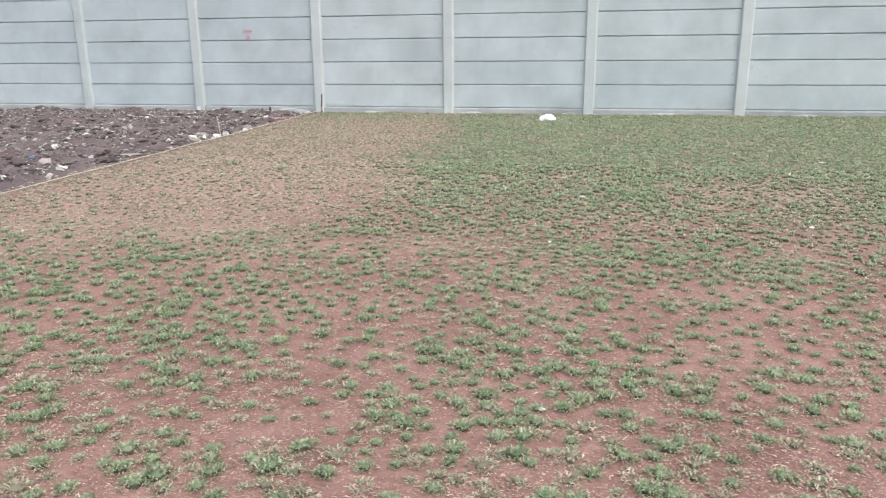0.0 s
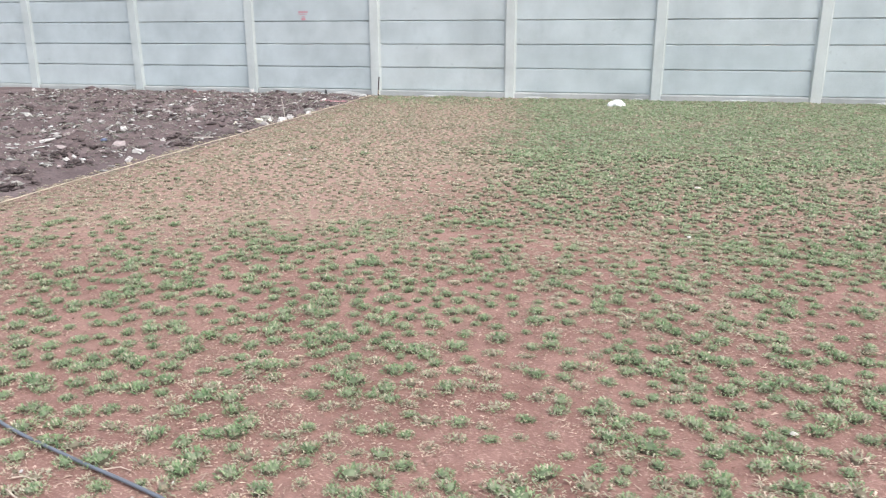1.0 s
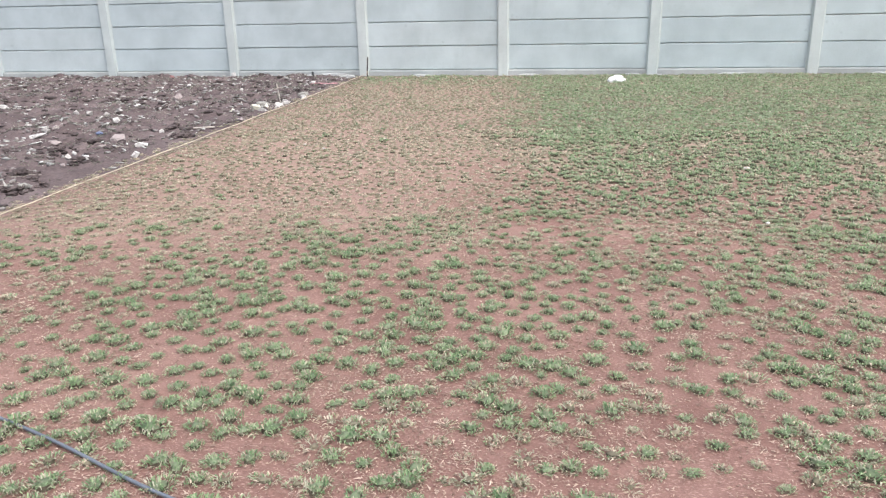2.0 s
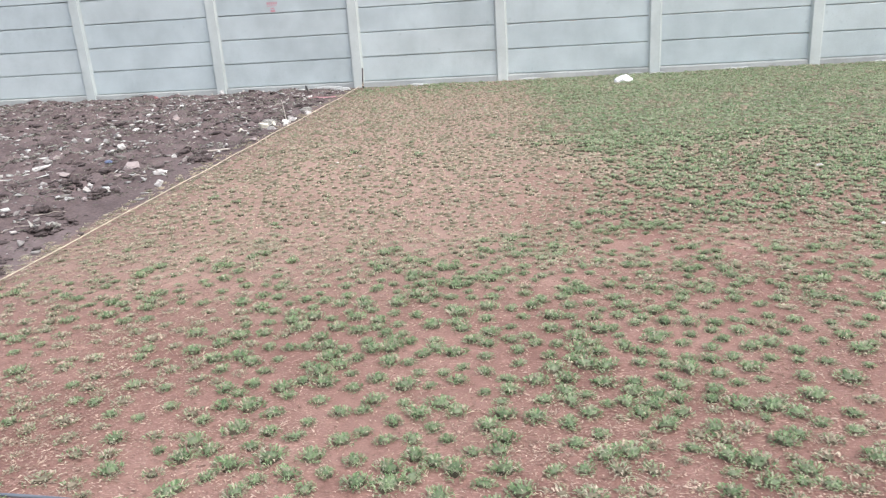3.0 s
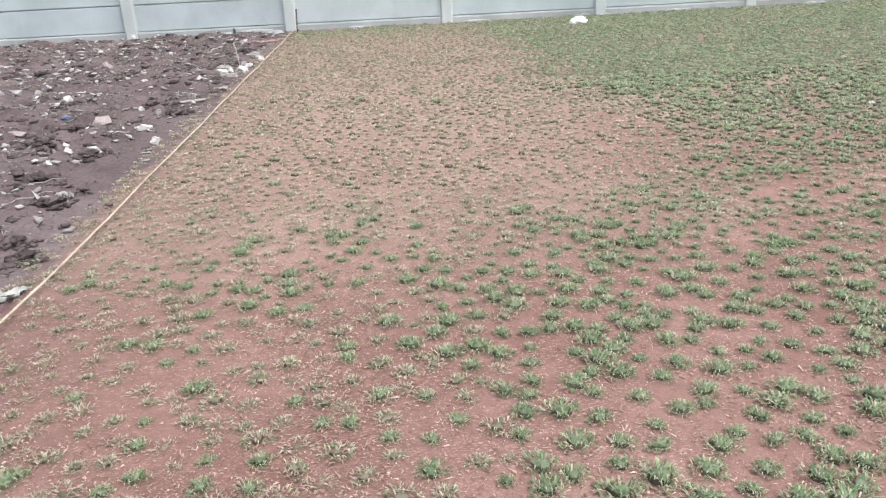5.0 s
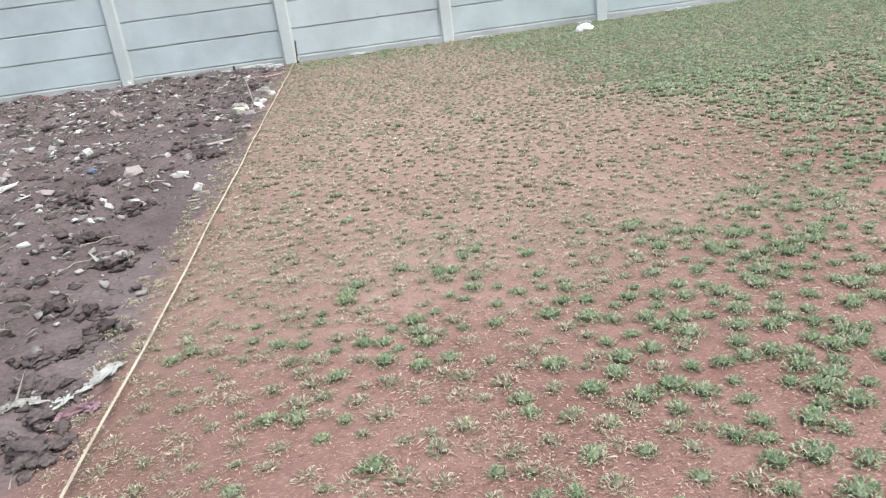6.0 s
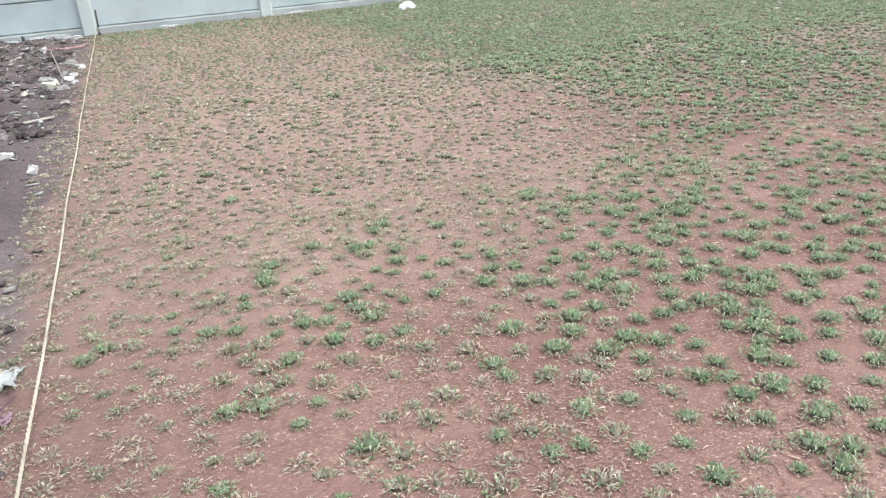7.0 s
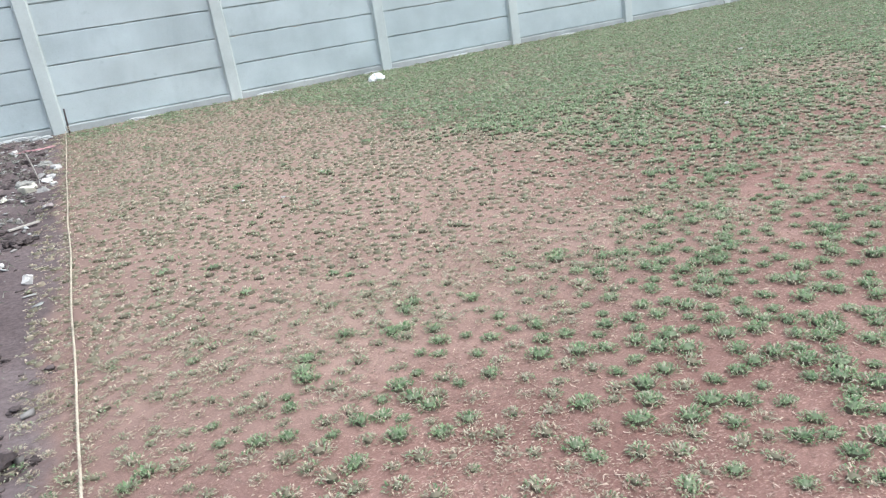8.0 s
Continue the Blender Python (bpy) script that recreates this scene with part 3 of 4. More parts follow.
# pale flat flakes of old mortar and plaster, in drifts
flakes = []
while len(flakes) < 1500:
    x, y = plot_spot(crng)
    if y < 5.2 or crng.random() > smoothstep(noise.noise((x * 1.1, y * 1.1, 31.0)) + 0.5 * noise.noise((x * 3.0, y * 3.0, 31.0)), -0.25, 0.5):
        continue
    s = 0.011 + 0.036 * crng.random() ** 2.2
    flakes.append((crng.choice(BITS), placed(x, y, ground_z(x, y) + 0.4 * s, crng.uniform(0, 6.3), s * crng.uniform(1.0, 2.2), s, s * crng.uniform(0.35, 0.7), crng.uniform(-0.35, 0.35), crng.uniform(-0.35, 0.35))))
flake_bed = new("mortar_flakes", joined("mortar_flakes", flakes, [FLAKE]))
tagged(flake_bed, "pale flat flakes of old mortar strewn over dug soil", "rubble", kind="stuff")
rubble = new("rubble_bits", joined("rubble_bits", chunks, [RUBBLE]))
tagged(rubble, "small grey rubble and stone chips on dug soil", "rubble", kind="stuff")


def chunk_bm(seed, sx, sy, sz):
    """A broken lump of stone or old mortar: blocky, with pitted, crumbled faces."""
    rng = random.Random(seed)
    bm = bmesh.new()
    for _ in range(13):
        p = Vector((rng.uniform(-1, 1), rng.uniform(-1, 1), rng.uniform(-1, 1)))
        p /= (abs(p.x) ** 4 + abs(p.y) ** 4 + abs(p.z) ** 4) ** 0.25
        p *= rng.uniform(0.7, 1.05)
        bm.verts.new((p.x * sx, p.y * sy, p.z * sz))
    made = bmesh.ops.convex_hull(bm, input=bm.verts)
    loose = [g for g in made["geom_interior"] + made["geom_unused"] if isinstance(g, bmesh.types.BMVert)]
    bmesh.ops.delete(bm, geom=list(set(loose)), context="VERTS")
    bmesh.ops.subdivide_edges(bm, edges=list(bm.edges), cuts=2, use_grid_fill=True)
    mean, off = (sx + sy + sz) / 3, Vector((seed * 1.9, seed * 0.7, 0))
    for v in bm.verts:
        q = v.co / mean
        v.co += v.co.normalized() * mean * (0.17 * noise.noise(q * 1.8 + off) + 0.12 * noise.noise(q * 4.5 + off) + rng.uniform(-0.03, 0.03))
    bmesh.ops.recalc_face_normals(bm, faces=bm.faces)
    return bm


def stone(x, y, size, seed, material=None, label="pale broken rubble stone lying on dug dark soil", turn=None, tilt=0):
    rng = random.Random(seed)
    ob = mesh_object("rubble_stone", chunk_bm(seed, *(0.85 * v for v in size)), material or STONE)
    ob.matrix_basis = pose(x, y, ground_z(x, y) + 0.3 * size[2], tilt + rng.uniform(-16, 16), rng.uniform(-12, 12), rng.uniform(0, 360) if turn is None else turn)
    return tagged(ob, label, "stone", "rubble stones on the dug soil")


WHITE_STONE = plain_material("whitish_stone", (0.54, 0.515, 0.49), 0.9, 0.38, 30, 0.25, 0.0, 0.4)
stone(-6.08, 6.55, (0.06, 0.055, 0.06), 1, WHITE_STONE, "white lump of stone on bare soil near the rope")
stone(-6.34, 7.08, (0.1, 0.06, 0.055), 2, WHITE_STONE, "broad whitish broken stone on dug dark soil")
stone(-8.76, 14.72, (0.08, 0.05, 0.13), 3, WHITE_STONE, "white pointed stone slab leaning at a post foot")
stone(-7.98, 7.42, (0.16, 0.06, 0.045), 4, WHITE_STONE, "flat long white stone slab lying on dug soil", 8)
stone(-6.8, 7.36, (0.13, 0.1, 0.045), 5, PINK_STONE, "pinkish-grey tilted chunk of old concrete", 20, 12)
stone(-7.46, 8.98, (0.06, 0.04, 0.04), 6, WHITE_STONE)
stone(-10.6, 13.3, (0.08, 0.06, 0.07), 7, WHITE_STONE)
stone(-7.98, 10.98, (0.07, 0.06, 0.09), 8, PINK_STONE, "pinkish-grey upright chunk of old concrete")
stone(-7.58, 8.5, (0.07, 0.055, 0.08), 9, WHITE_STONE)
stone(-7.39, 8.9, (0.07, 0.045, 0.04), 10, STONE)
stone(-6.68, 8.12, (0.06, 0.045, 0.045), 12, WHITE_STONE)
stone(-7.83, 10.04, (0.05, 0.04, 0.035), 13, STONE)
stone(-7.79, 10.5, (0.06, 0.05, 0.08), 14, PINK_STONE, "pinkish-grey upright chunk of old concrete")
stone(-5.97, 10.8, (0.09, 0.07, 0.06), 15, WHITE_STONE, "whitish broken stone lying beside a wooden stake")
stone(-5.93, 11.4, (0.1, 0.06, 0.05), 16, STONE, "flat pale stone lying beside the rope")
stone(-8.3, 9.67, (0.09, 0.06, 0.07), 17, STONE)
stone(-8.36, 9.05, (0.16, 0.08, 0.05), 18, STONE, "pile of pale crumbled mortar on dug soil")
stone(-8.2, 9.2, (0.09, 0.07, 0.06), 19, STONE)
stone(-8.5, 8.9, (0.08, 0.06, 0.05), 20, STONE)
stone(-8.13, 9.94, (0.06, 0.045, 0.04), 21, WHITE_STONE)
stone(-8.52, 12.29, (0.06, 0.05, 0.04), 22, WHITE_STONE)
stone(-7.18, 10.01, (0.06, 0.05, 0.06), 23, STONE)
stone(-7.11, 9.73, (0.06, 0.045, 0.05), 24, WHITE_STONE)
stone(-7.41, 12.19, (0.05, 0.04, 0.04), 25, WHITE_STONE)
stone(-8.16, 6.91, (0.06, 0.03, 0.025), 26, STONE)
stone(-6.87, 6.56, (0.05, 0.04, 0.06), 27, WHITE_STONE)
stone(-7.12, 6.5, (0.07, 0.06, 0.06), 28, STONE)
stone(-7.35, 6.5, (0.1, 0.05, 0.04), 29, STONE)
stone(-6.42, 7.86, (0.05, 0.035, 0.03), 30, PINK_STONE)
stone(-6.47, 6.2, (0.06, 0.05, 0.05), 31, STONE)
stone(-6.74, 6.3, (0.05, 0.05, 0.05), 32, STONE)
stone(-6.84, 6.08, (0.07, 0.05, 0.04), 33, WHITE_STONE)
stone(-6.54, 5.92, (0.09, 0.04, 0.03), 34, PINK_STONE)
stone(-5.98, 9.05, (0.08, 0.06, 0.05), 35, PINK_STONE, "pinkish flat stone half under the rope")
stone(-10.25, 14.72, (0.1, 0.06, 0.06), 36, BRICK_RED, "broken red brick end lying against the wall foot")
stone(-10.05, 14.62, (0.05, 0.04, 0.04), 37, BRICK_RED, "small piece of broken red brick")
stone(-6.83, 14.42, (0.045, 0.04, 0.13), 38, plain_material("dark_lump", (0.05, 0.052, 0.055), 0.8, 0.3, 30, 0.3), "small dark upright lump of burnt rubble by the wall")
YELLOWISH = plain_material("yellowish_stone", (0.60, 0.57, 0.47), 0.9, 0.3, 30, 0.25, 0.0, 0.4)
for k, (px, py, q) in enumerate(((-6.20, 10.05, 0.09), (-6.07, 10.0, 0.08), (-6.0, 10.55, 0.07), (-6.06, 10.95, 0.06), (-6.14, 10.35, 0.06), (-5.94, 10.3, 0.05), (-5.9, 11.35, 0.06), (-6.3, 10.6, 0.05), (-6.42, 9.7, 0.05))):
    q *= 1.3
    stone(px, py, (q, q * 0.7, q * 0.65), 300 + k, (YELLOWISH, WHITE_STONE, WHITE_STONE, STONE)[k % 4], ("yellowish-white", "whitish", "whitish", "pale grey")[k % 4] + " broken stone in a small rubble pile by the rope")
srng = random.Random(77)
for k in range(70):
    x, y = plot_spot(srng)
    if y < 6 and x > -6.6:
        continue
    q = 0.026 + 0.05 * srng.random() ** 1.6
    stone(x, y, (q * srng.uniform(1, 1.8), q, q * srng.uniform(0.5, 0.9)), 400 + k, srng.choice((STONE, WHITE_STONE, WHITE_STONE, PINK_STONE)))


def stick(name, a, b, radius, material, label, category, sag=0.02):
    """A thin uneven stick lying from a to b."""
    pts = []
    for i in range(9):
        t = i / 8
        x, y = a[0] + (b[0] - a[0]) * t + sag * noise.noise((t * 3, a[0], 2)), a[1] + (b[1] - a[1]) * t + sag * noise.noise((t * 3, a[1], 6))
        pts.append((x, y, max(ground_z(x, y), lawn_z(x, y)) + radius * 0.9 + 0.008))
    return tagged(mesh_object(name, tube_bm(pts, radius, 6, [radius * (1.1 - 0.35 * i / 8) for i in range(9)]), material), label, category)


def batten(a, b, w, h, material, label):
    d = Vector((b[0] - a[0], b[1] - a[1], 0))
    ob = mesh_object("batten", box_bm(d.length, w, h, 0.003), material)
    x, y = (a[0] + b[0]) / 2, (a[1] + b[1]) / 2
    ob.matrix_basis = pose(x, y, ground_z(x, y) + h * 0.5 + 0.012, 0, 0, math.degrees(math.atan2(d.y, d.x)))
    return tagged(ob, label, "batten")


batten((-6.3, 8.28), (-6.05, 8.4), 0.035, 0.018, WOOD, "short pale splintered batten on bare soil")
stick("stick", (-6.66, 4.87), (-6.38, 5.08), 0.0045, TWIG, "thin pale twig lying on dug soil", "twig")
stick("stick", (-6.75, 5.2), (-6.42, 5.45), 0.005, TWIG, "dry dark-ended twig lying on dug soil", "twig")
stick("stick", (-6.9, 12.3), (-6.72, 12.7), 0.012, WOOD, "pale wooden stick on dug soil", "twig")
for k in range(26):
    x, y = plot_spot(srng)
    a, l = srng.uniform(0, 3.14), srng.uniform(0.08, 0.24)
    stick("stick", (x, y), (x + l * math.cos(a), min(14.8, y + l * math.sin(a))), srng.uniform(0.003, 0.007), srng.choice((TWIG, WOOD)), "short dry twig lying on dug soil", "twig")


def runner(stops, radius, material, label):
    """A dry grass runner: a thin stem that bends from stop to stop, a little off the soil."""
    pts = []
    for i in range(len(stops) - 1):
        for k in range(5):
            t = k / 5
            x, y = (stops[i][n] * (1 - t) + stops[i + 1][n] * t for n in (0, 1))
            x, y = x + 0.008 * noise.noise((x * 14, y * 14, 1)), y + 0.008 * noise.noise((x * 14, y * 14, 7))
            pts.append((x, y, lawn_z(x, y) + radius + 0.008 + 0.012 * abs(noise.noise((x * 9, y * 9, 3)))))
    return tagged(smooth(mesh_object("grass_runner", tube_bm(pts, radius, 6, [radius * (1.1 - 0.5 * i / len(pts)) for i in range(len(pts))]), material)), label, "grass runner", "dry runners beside the hose")


BLEACHED = plain_material("bleached_stem", (0.52, 0.43, 0.36), 0.85, 0.2, 40, 0.2, 0.2)
runner([(-2.26, 0.62), (-2.188, 0.588), (-2.12, 0.561), (-2.069, 0.571), (-1.999, 0.569), (-1.945, 0.54), (-1.93, 0.47)], 0.0035, BLEACHED, "long bleached grass runner on dark damp soil")
runner([(-2.30, 0.69), (-2.26, 0.706), (-2.20, 0.692), (-2.135, 0.654)], 0.0028, BLEACHED, "short pinkish dry grass runner near the hose")
runner([(-1.83, 0.55), (-1.814, 0.6), (-1.798, 0.708)], 0.0055, WOOD, "pale flattened straw stem reaching the hose")
runner([(-1.775, 0.54), (-1.764, 0.593), (-1.752, 0.699)], 0.0055, WOOD, "pale flattened straw stem reaching the hose")
runner([(-2.02, 0.80), (-1.96, 0.835), (-1.90, 0.825)], 0.0025, BLEACHED, "short pinkish dry grass runner near the hose")
for k, (px, py, q) in enumerate(((-2.126, 0.55, 0.016), (-2.079, 0.552, 0.012), (-2.30, 0.735, 0.012), (-1.72, 0.80, 0.012))):
    ob = mesh_object("pebble", rock_bm(640 + k, q, q * 0.75, q * 0.5, 0.3), WHITE_STONE)
    ob.matrix_basis = pose(px, py, lawn_z(px, py) + 0.2 * q + 0.006, 0, 0, k * 70)
    tagged(ob, "tiny white pebble beside a dry runner", "pebble", "pebbles on the lawn")

rag("plastic_rag", -6.0, 3.35, 56, 0.42, 0.1, 5.0, plain_material("pale_plastic", (0.37, 0.375, 0.35), 0.5, 0.25, 14, 0.4, 0.0, 0.3), "twisted dirty white plastic rag on dark soil by the rope")
rag("plastic_rag", -5.96, 3.13, 15, 0.17, 0.08, 6.0, plain_material("mauve_plastic", (0.27, 0.17, 0.19), 0.5, 0.2, 12, 0.4), "mauve scrap of torn plastic lying by the rope")
rag("plastic_rag", -6.22, 13.3, 6, 0.55, 0.1, 8.2, plain_material("pink_plastic", (0.46, 0.25, 0.26), 0.6, 0.25, 14, 0.3), "faded pink strip of torn plastic lying near the wall")
rag("plastic_rag", -6.22, 3.24, 40, 0.16, 0.1, 9.3, DIRTY_PLASTIC, "greyish torn plastic rag between dark clods")
rag("plastic_rag", -6.32, 5.0, 15, 0.2, 0.1, 7.5, DIRTY_PLASTIC, "small torn whitish plastic rag on dark clods")
bag("plastic_scrap", -6.24, 10.4, 15, (0.12, 0.08, 0.06), 7, DIRTY_PLASTIC, "crumpled white plastic scrap on rubble", "plastic scrap")
bag("plastic_scrap", -6.3, 5.02, 40, (0.06, 0.04, 0.045), 8, DIRTY_PLASTIC, "small white plastic scrap on dark clods", "plastic scrap")
bag("plastic_scrap", -7.28, 7.66, 0, (0.05, 0.035, 0.025), 9, BLUE_PLASTIC, "dull blue plastic scrap half buried in soil", "plastic scrap")
bag("plastic_scrap", -8.9, 8.1, 30, (0.1, 0.05, 0.025), 10, DIRTY_PLASTIC, "flat white plastic scrap on dug soil", "plastic scrap")
bag("plastic_scrap", -6.05, 11.75, 30, (0.1, 0.06, 0.05), 12, DIRTY_PLASTIC, "greyish plastic scrap beside the rope", "plastic scrap")

for mx, my, sx, seed in ((-7.05, 14.84, 0.26, 31), (-6.5, 14.8, 0.3, 32), (-6.15, 14.66, 0.16, 33), (0.2, 14.84, 0.13, 34), (-0.25, 14.87, 0.18, 35), (1.7, 14.87, 0.3, 36), (-2.3, 14.87, 0.25, 37), (-4.6, 14.87, 0.22, 38), (4.4, 14.87, 0.25, 39)):
    ob = mesh_object("mortar_spill", crumpled_bm(seed, sx, 0.08, 0.04, 0.7), PALE_MORTAR)
    ob.matrix_basis = pose(mx, my, ground_z(mx, my) + 0.004)
    tagged(ob, "pale spilled mortar set hard along the wall foot", "mortar", "mortar spills at the wall foot")
for k, (px, py, q) in enumerate(((3.31, 9.03, 0.05), (2.4, 5.51, 0.035), (0.23, 4.66, 0.025), (-3.53, 7.78, 0.03), (0.41, 6.47, 0.04), (-4.38, 7.37, 0.025), (-4.07, 7.15, 0.03), (0.45, 1.69, 0.022), (-0.2, 13.9, 0.05))):
    ob = mesh_object("pebble", rock_bm(600 + k, q, q * 0.7, q * 0.5, 0.3), WHITE_STONE)
    ob.matrix_basis = pose(px, py, lawn_z(px, py) + 0.2 * q + 0.006, 0, 0, k * 50)
    tagged(ob, "small white pebble lying among grass tufts", "pebble", "pebbles on the lawn")

# ---- the lawn of planted tufts ----
def tuft_arrays(seed, blades, reach, height, share_green, share_dull, width, cushion, dry_top, bent=True):
    """A low flat cushion of short arching leaves, dry ones at its skirt; materials: 0 green, 1 dull, 2 dry, 3 and 4
    thatch, 5 sheaths darkened for shade.
    """
    rng = random.Random(seed)
    vs, fs, ms = [], [], []
    ox, oy = rng.uniform(0.8, 1.2), rng.uniform(0.8, 1.2)
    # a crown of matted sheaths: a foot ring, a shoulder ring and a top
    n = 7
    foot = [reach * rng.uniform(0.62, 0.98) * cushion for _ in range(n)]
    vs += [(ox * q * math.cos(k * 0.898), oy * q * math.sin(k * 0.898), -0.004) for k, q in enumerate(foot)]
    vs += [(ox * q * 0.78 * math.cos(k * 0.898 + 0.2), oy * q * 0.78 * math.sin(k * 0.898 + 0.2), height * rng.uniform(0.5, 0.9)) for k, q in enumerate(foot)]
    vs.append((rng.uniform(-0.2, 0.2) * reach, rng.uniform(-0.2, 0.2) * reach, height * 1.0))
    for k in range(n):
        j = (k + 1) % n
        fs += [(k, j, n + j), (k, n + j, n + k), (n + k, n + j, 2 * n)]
    # near and middle green tufts get a foot ring coloured dark as shade
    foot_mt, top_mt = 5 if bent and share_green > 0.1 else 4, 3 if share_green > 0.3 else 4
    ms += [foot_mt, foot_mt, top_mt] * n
    for _ in range(blades):
        a, q = rng.uniform(0, 2 * math.pi), rng.random() ** 0.55
        k = rng.random()
        mt = 0 if k < share_green else 1 if k < share_green + share_dull else 2
        skirt = mt == 2 and rng.random() > dry_top
        if skirt:
            q = 0.55 + 0.5 * rng.random()
        root = Vector((ox * q * math.cos(a), oy * q * math.sin(a), 0)) * reach * 0.8
        a += rng.gauss(0, 0.75)
        d = Vector((math.cos(a), math.sin(a), 0))
        side = Vector((-d.y, d.x, 0))
        l = reach * rng.uniform(0.22, 0.42) 
        dome = height * (1.05 - 0.75 * q * q)
        rise = dome + height * rng.uniform(0.12, 0.5)
        w = width * rng.uniform(0.7, 1.25)
        low, tipz = dome * 0.65, rise * rng.uniform(0.45, 0.9)
        if skirt:
            low, rise, tipz = 0.002, height * rng.uniform(0.15, 0.6), 0.003
            w *= 0.85
        b = len(vs)
        bend = side * rng.uniform(-0.3, 0.3) * l
        for t, z, ww in ((0.0, low, 0.7), (0.55, rise, 1.0))[0 if bent else 1:]:
            c = root + d * (l * t) + Vector((0, 0, z)) + bend * t * 0.4
            fold = Vector((0, 0, w * ww * rng.uniform(-0.6, 0.6)))
            vs += [tuple(c - side * w * ww - fold), tuple(c + side * w * ww + fold)]
        vs.append(tuple(root + d * l + Vector((0, 0, tipz)) + bend))
        fs += [(b, b + 1, b + 3), (b, b + 3, b + 2), (b + 2, b + 3, b + 4)] if bent else [(b, b + 1, b + 2)]
        ms += [mt] * (3 if bent else 1)
    return np.array(vs), np.array(fs, dtype=np.int64), np.array(ms, dtype=np.int64)


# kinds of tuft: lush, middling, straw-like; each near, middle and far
BLADES = [GREEN, DULL, DRY, THATCH_GREEN, THATCH_DULL, SHADED_SHEATH]
KINDS = ((108, 0.060, 0.021, 0.56, 0.28, 0.78, 0.35), (80, 0.060, 0.016, 0.26, 0.40, 0.66, 0.55), (64, 0.066, 0.0125, 0.04, 0.42, 0.56, 0.6))
TUFTS = {}
for kind, (n, reach, height, sg, sd, core, dry) in enumerate(KINDS):
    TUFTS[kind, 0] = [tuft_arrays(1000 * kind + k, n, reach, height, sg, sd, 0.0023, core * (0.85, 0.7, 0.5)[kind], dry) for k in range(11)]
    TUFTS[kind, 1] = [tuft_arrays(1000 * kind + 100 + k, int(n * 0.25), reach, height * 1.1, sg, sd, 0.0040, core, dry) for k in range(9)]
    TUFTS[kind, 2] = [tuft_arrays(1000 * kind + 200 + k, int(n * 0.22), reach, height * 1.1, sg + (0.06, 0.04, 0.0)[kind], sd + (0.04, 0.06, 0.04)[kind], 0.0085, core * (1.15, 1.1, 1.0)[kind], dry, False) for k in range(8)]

LUSH_EDGE = ((-9.0, -4.6), (2.0, -4.0), (3.3, -3.8), (3.9, -3.45), (4.3, -2.8), (5.2, -1.65), (6.0, -1.45), (7.7, -1.95), (9.0, -2.1), (12.6, -2.25), (20.0, -2.4))


def green_side(x, y):
    """Where the green lawn begins: 0 on the dry tongue along the rope, 1 well inside the green."""
    for (y0, x0), (y1, x1) in zip(LUSH_EDGE, LUSH_EDGE[1:]):
        if y0 <= y < y1:
            edge = x0 + (x1 - x0) * (y - y0) / (y1 - y0)
    edge += 0.35 * noise.noise((x * 0.9, y * 0.9, 2.0)) + 0.25 * noise.noise((x * 2.5, y * 2.5, 2.0))
    return smoothstep(x - edge, -0.55, 0.7)


def lushness(x, y):
    """How green the lawn is at a spot, 0 to 1."""
    g = green_side(x, y)
    patch = noise.noise((x * 0.6, y * 0.6, 5.0)) + 0.6 * noise.noise((x * 1.7, y * 1.7, 8.0))
    v = 0.17 + 0.40 * g + (0.11 + 0.06 * g) * patch
    # greener towards the wall, browner patches in the middle, a green foot strip, thin grass by the rope's end
    v += 0.11 * g * smoothstep(y, 5.5, 8.5)
    v += 0.34 * (1 - g) * smoothstep(y, 12.7, 14.2)
    v += 0.27 * (1 - g) * smoothstep(5.2 - y, 0.0, 1.7)
    for cx, cy, q in ((2.0, 7.0, 1.1), (0.9, 5.2, 0.8), (-0.4, 4.5, 0.7)):
        v -= 0.2 * smoothstep(q * 1.3 - math.hypot(x - cx, (y - cy) * 1.2), 0, q)
    for cx, cy, q in ((-2.8, 3.1, 1.0), (-2.7, 2.2, 0.9), (0.2, 2.0, 0.7), (-1.6, 2.6, 0.7), (-3.0, 1.4, 0.9)):
        v += 0.24 * smoothstep(q * 1.3 - math.hypot(x - cx, y - cy), 0, q)
    return min(1.0, max(0.0, v))


def spacing(x, y):
    """How far apart the tufts stand: wider near the rope end and on a few bare patches."""
    g = green_side(x, y)
    r = 0.074 + 0.019 * smoothstep(4.8 - y, 0.0, 1.8)
    r += 0.02 * smoothstep(4.4 - y, 0.0, 1.2) * smoothstep(-2.4 - x, 0.0, 1.4)
    r *= 1 - 0.12 * g * smoothstep(y, 4.6, 6.6) + 0.10 * g * smoothstep(4.6 - y, 0.0, 1.2)
    for cx, cy, q in ((-1.2, 4.4, 0.25), (-1.0, 3.05, 0.2), (-3.15, 1.95, 0.28), (-0.6, 1.35, 0.3), (-0.75, 2.3, 0.35), (-0.45, 3.2, 0.25), (-1.46, 4.34, 0.2), (-1.83, 3.6, 0.2)):
        r += 0.03 * smoothstep(q * 1.3 - math.hypot(x - cx, y - cy), 0, q)
    return r * (1 + 0.16 * noise.noise((x * 1.1, y * 1.1, 12.0)))


lrng = random.Random(21)
near_spots, chunks = [], []
CELL = 0.1
taken = {}


def crowded(x, y, r):
    cx, cy = int(x // CELL), int(y // CELL)
    for i in range(cx - 2, cx + 3):
        for j in range(cy - 2, cy + 3):
            for ox, oy in taken.get((i, j), ()):
                if (ox - x) ** 2 + (oy - y) ** 2 < r * r:
                    return True
    return False


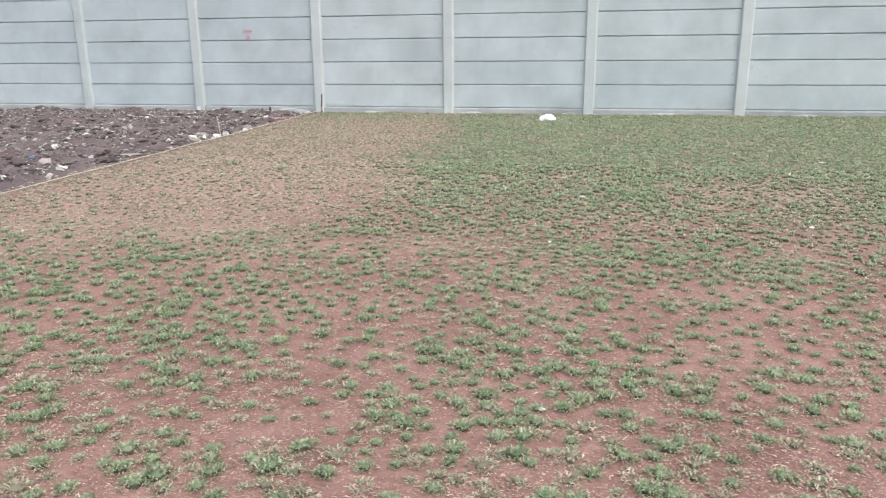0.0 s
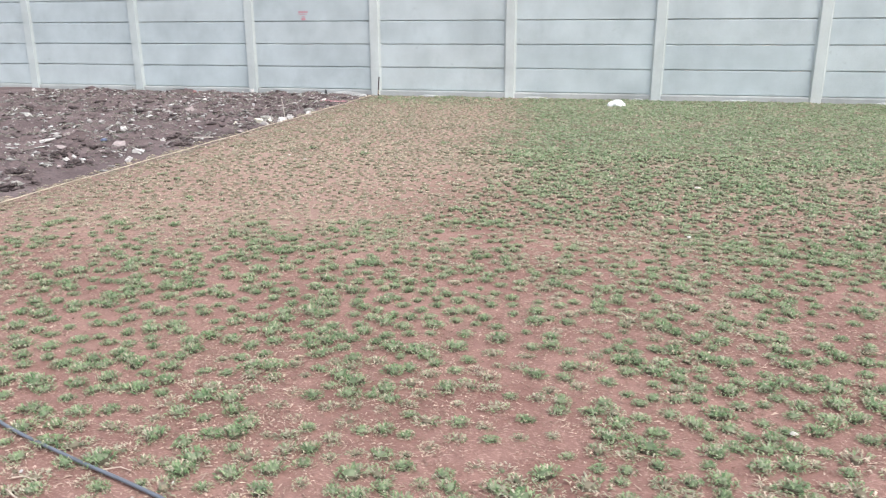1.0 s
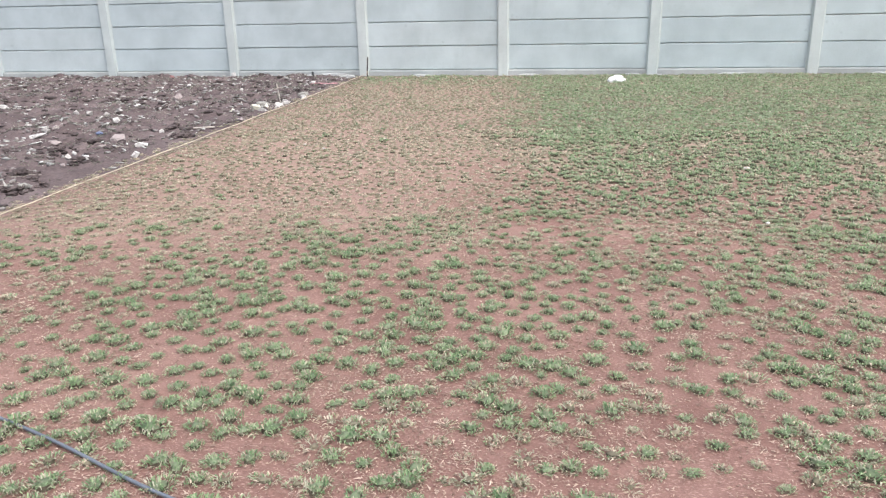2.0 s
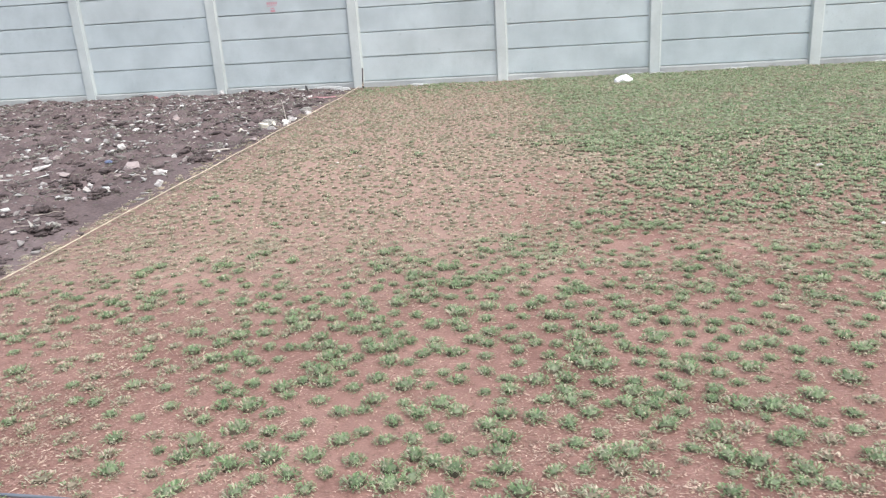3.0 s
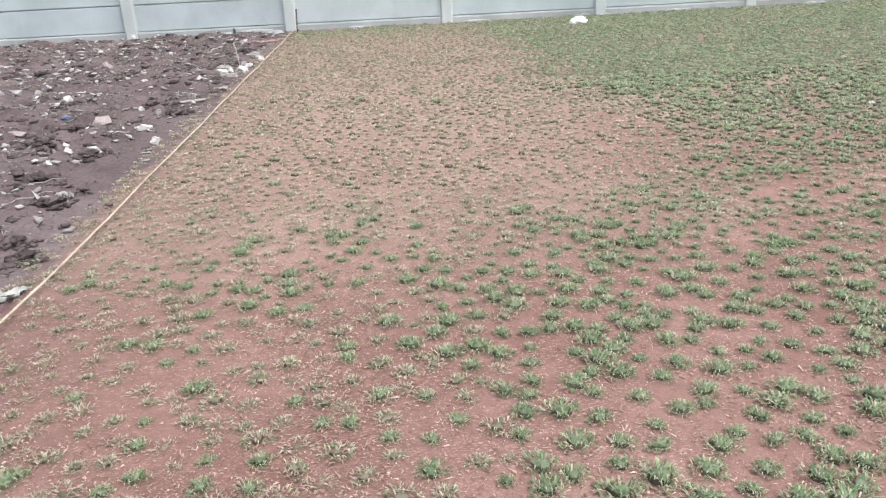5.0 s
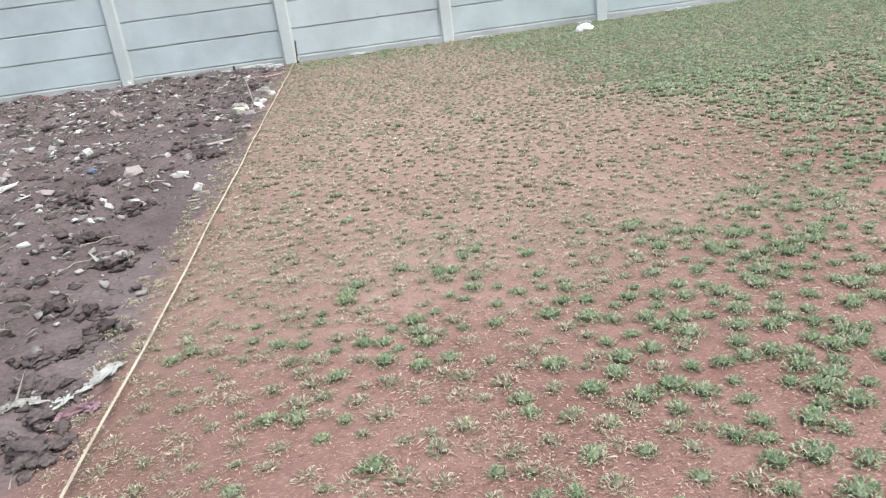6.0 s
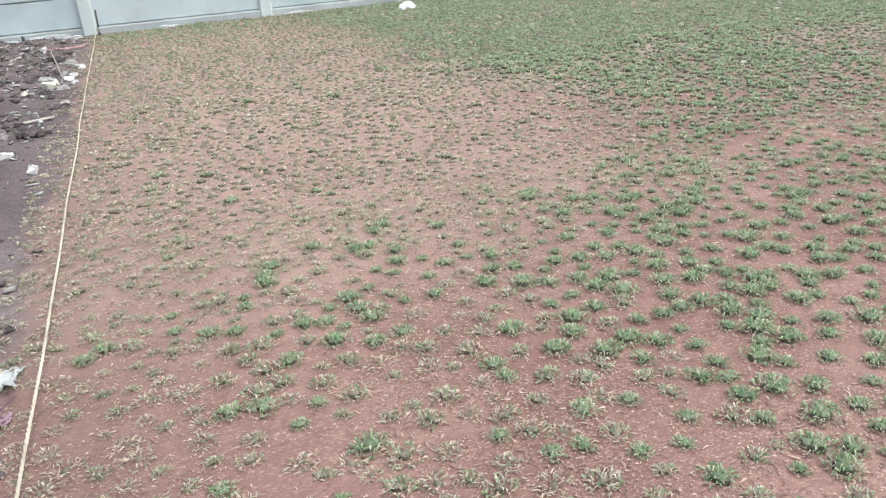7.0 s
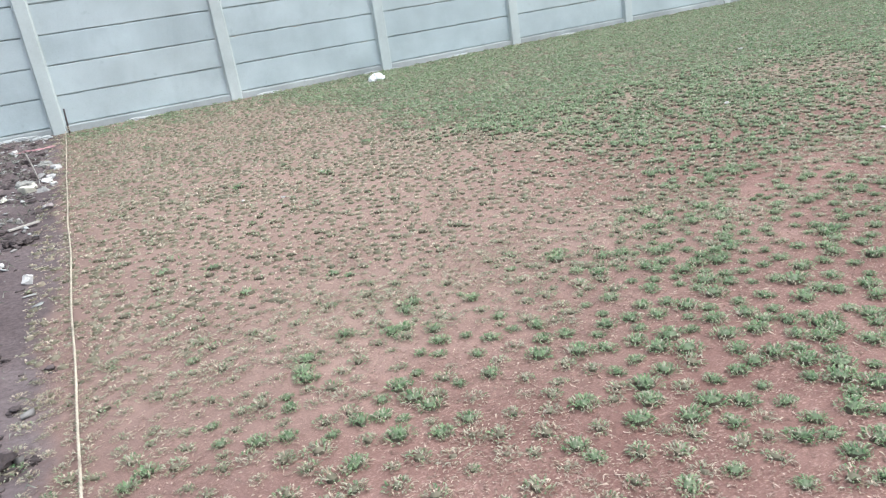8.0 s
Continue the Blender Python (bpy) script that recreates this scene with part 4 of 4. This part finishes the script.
for _ in range(240000):
    px, py = lrng.uniform(-6.08, 15.0), lrng.uniform(-4.0, 14.86)
    if lrng.random() < smoothstep(px - max(2.4 + 0.36 * py, 1.42 * py - 4.6), 0.0, 3.0):
        continue
    r = spacing(px, py) * lrng.uniform(0.74, 1.22)
    if crowded(px, py, r) or (px < -5.85 and lrng.random() < 0.5 + 0.42 * smoothstep(py, 5.0, 8.0)):
        continue
    taken.setdefault((int(px // CELL), int(py // CELL)), []).append((px, py))
    g = lushness(px, py) + lrng.gauss(0, 0.16)
    if px < -5.7:
        g -= 0.25
    kind = 0 if g > 0.56 else 1 if g > 0.34 else 2
    s = (0.94 + 0.16 * smoothstep(py, 5.0, 8.0)) * (0.94 + 0.2 * min(1, max(0, g))) * lrng.uniform(0.62, 1.22)
    far = 0 if (0.6 < py < 4.8 and -6.1 < px < 2.4) or (-0.2 < py <= 0.6 and -4.0 < px < 0.5) else 1 if -0.2 < py < 8.5 and px < 4.5 else 2
    turn = lrng.uniform(0, 6.283)
    if -5.2 < px < -2.7 and 2.0 < py < 3.9:
        near_spots.append((px, py, kind, s, turn))
    else:
        chunks.append((lrng.choice(TUFTS[kind, far]), placed(px, py, lawn_z(px, py), turn, s, s * lrng.uniform(0.75, 1.25), s)))
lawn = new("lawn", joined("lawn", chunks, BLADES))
tagged(lawn, "sparse lawn of small planted grass tufts, green and straw-dry", "grass", kind="stuff")
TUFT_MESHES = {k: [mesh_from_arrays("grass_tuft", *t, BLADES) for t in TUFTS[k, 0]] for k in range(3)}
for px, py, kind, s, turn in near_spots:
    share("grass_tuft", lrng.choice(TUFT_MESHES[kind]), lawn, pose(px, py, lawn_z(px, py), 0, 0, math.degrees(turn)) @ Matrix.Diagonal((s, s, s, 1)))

# dry clippings between the tufts
def litter_arrays(count, x0, x1, y0, y1, power, small, large, seed):
    """Many short bent clippings, one leaf-like triangle each, thicker in drifts."""
    rng = np.random.RandomState(seed)
    step = 0.05
    nx, ny = int((x1 - x0) / step) + 1, int((y1 - y0) / step) + 1
    drift = np.array([[0.4 + 0.75 * noise.noise(((x0 + i * step) * 1.3, (y0 + j * step) * 1.3, 4.0)) + 0.45 * noise.noise(((x0 + i * step) * 5, (y0 + j * step) * 5, 4.0)) for j in range(ny)] for i in range(nx)])
    level = np.array([[lawn_z(x0 + i * step, y0 + j * step) for j in range(ny)] for i in range(nx)])
    x = rng.uniform(x0, x1, count * 3)
    y = y0 + (y1 - y0) * rng.uniform(0, 1, count * 3) ** power
    gi, gj = ((x - x0) / step).astype(int), ((y - y0) / step).astype(int)
    ok = rng.uniform(0, 1, count * 3) < drift[gi, gj]
    x, y, z = x[ok][:count], y[ok][:count], level[gi, gj][ok][:count] + 0.004
    n = len(x)
    a = rng.uniform(0, 2 * np.pi, n)
    l = np.where(rng.uniform(0, 1, n) < 0.94, rng.uniform(small * 0.5, small, n), rng.uniform(small, large, n))
    w = rng.uniform(0.0016, 0.0034, n) * (l / small) ** 0.4
    dx, dy = np.cos(a), np.sin(a)
    p0 = np.stack([x - dx * l - dy * w, y - dy * l + dx * w, z + rng.uniform(-0.001, 0.003, n)], 1)
    p1 = np.stack([x - dx * l * 0.6 + dy * w, y - dy * l * 0.6 - dx * w, z + rng.uniform(0, 0.006, n)], 1)
    p2 = np.stack([x + dx * l, y + dy * l, z + rng.uniform(-0.001, 0.005, n)], 1)
    v = np.stack([p0, p1, p2], 1).reshape(-1, 3)
    return v, np.arange(3 * n).reshape(-1, 3), np.zeros(n, dtype=np.int64)


near_litter = litter_arrays(150000, -6.0, 2.8, 0.4, 6.0, 1.25, 0.0095, 0.024, 5)
far_litter = litter_arrays(35000, -6.0, 7.0, 5.0, 14.8, 1.0, 0.02, 0.04, 6)
straw = new("straw_litter", joined("straw_litter", [(near_litter, np.eye(4)), (far_litter, np.eye(4))], [STRAW]))
tagged(straw, "dry straw-coloured grass clippings lying on red soil", "straw", kind="stuff")

# the clods and chips beside the rope, piece by piece
strew("clod", near_clods, CLOD, clods)
strew("stone_chip", near_bits, RUBBLE, rubble)
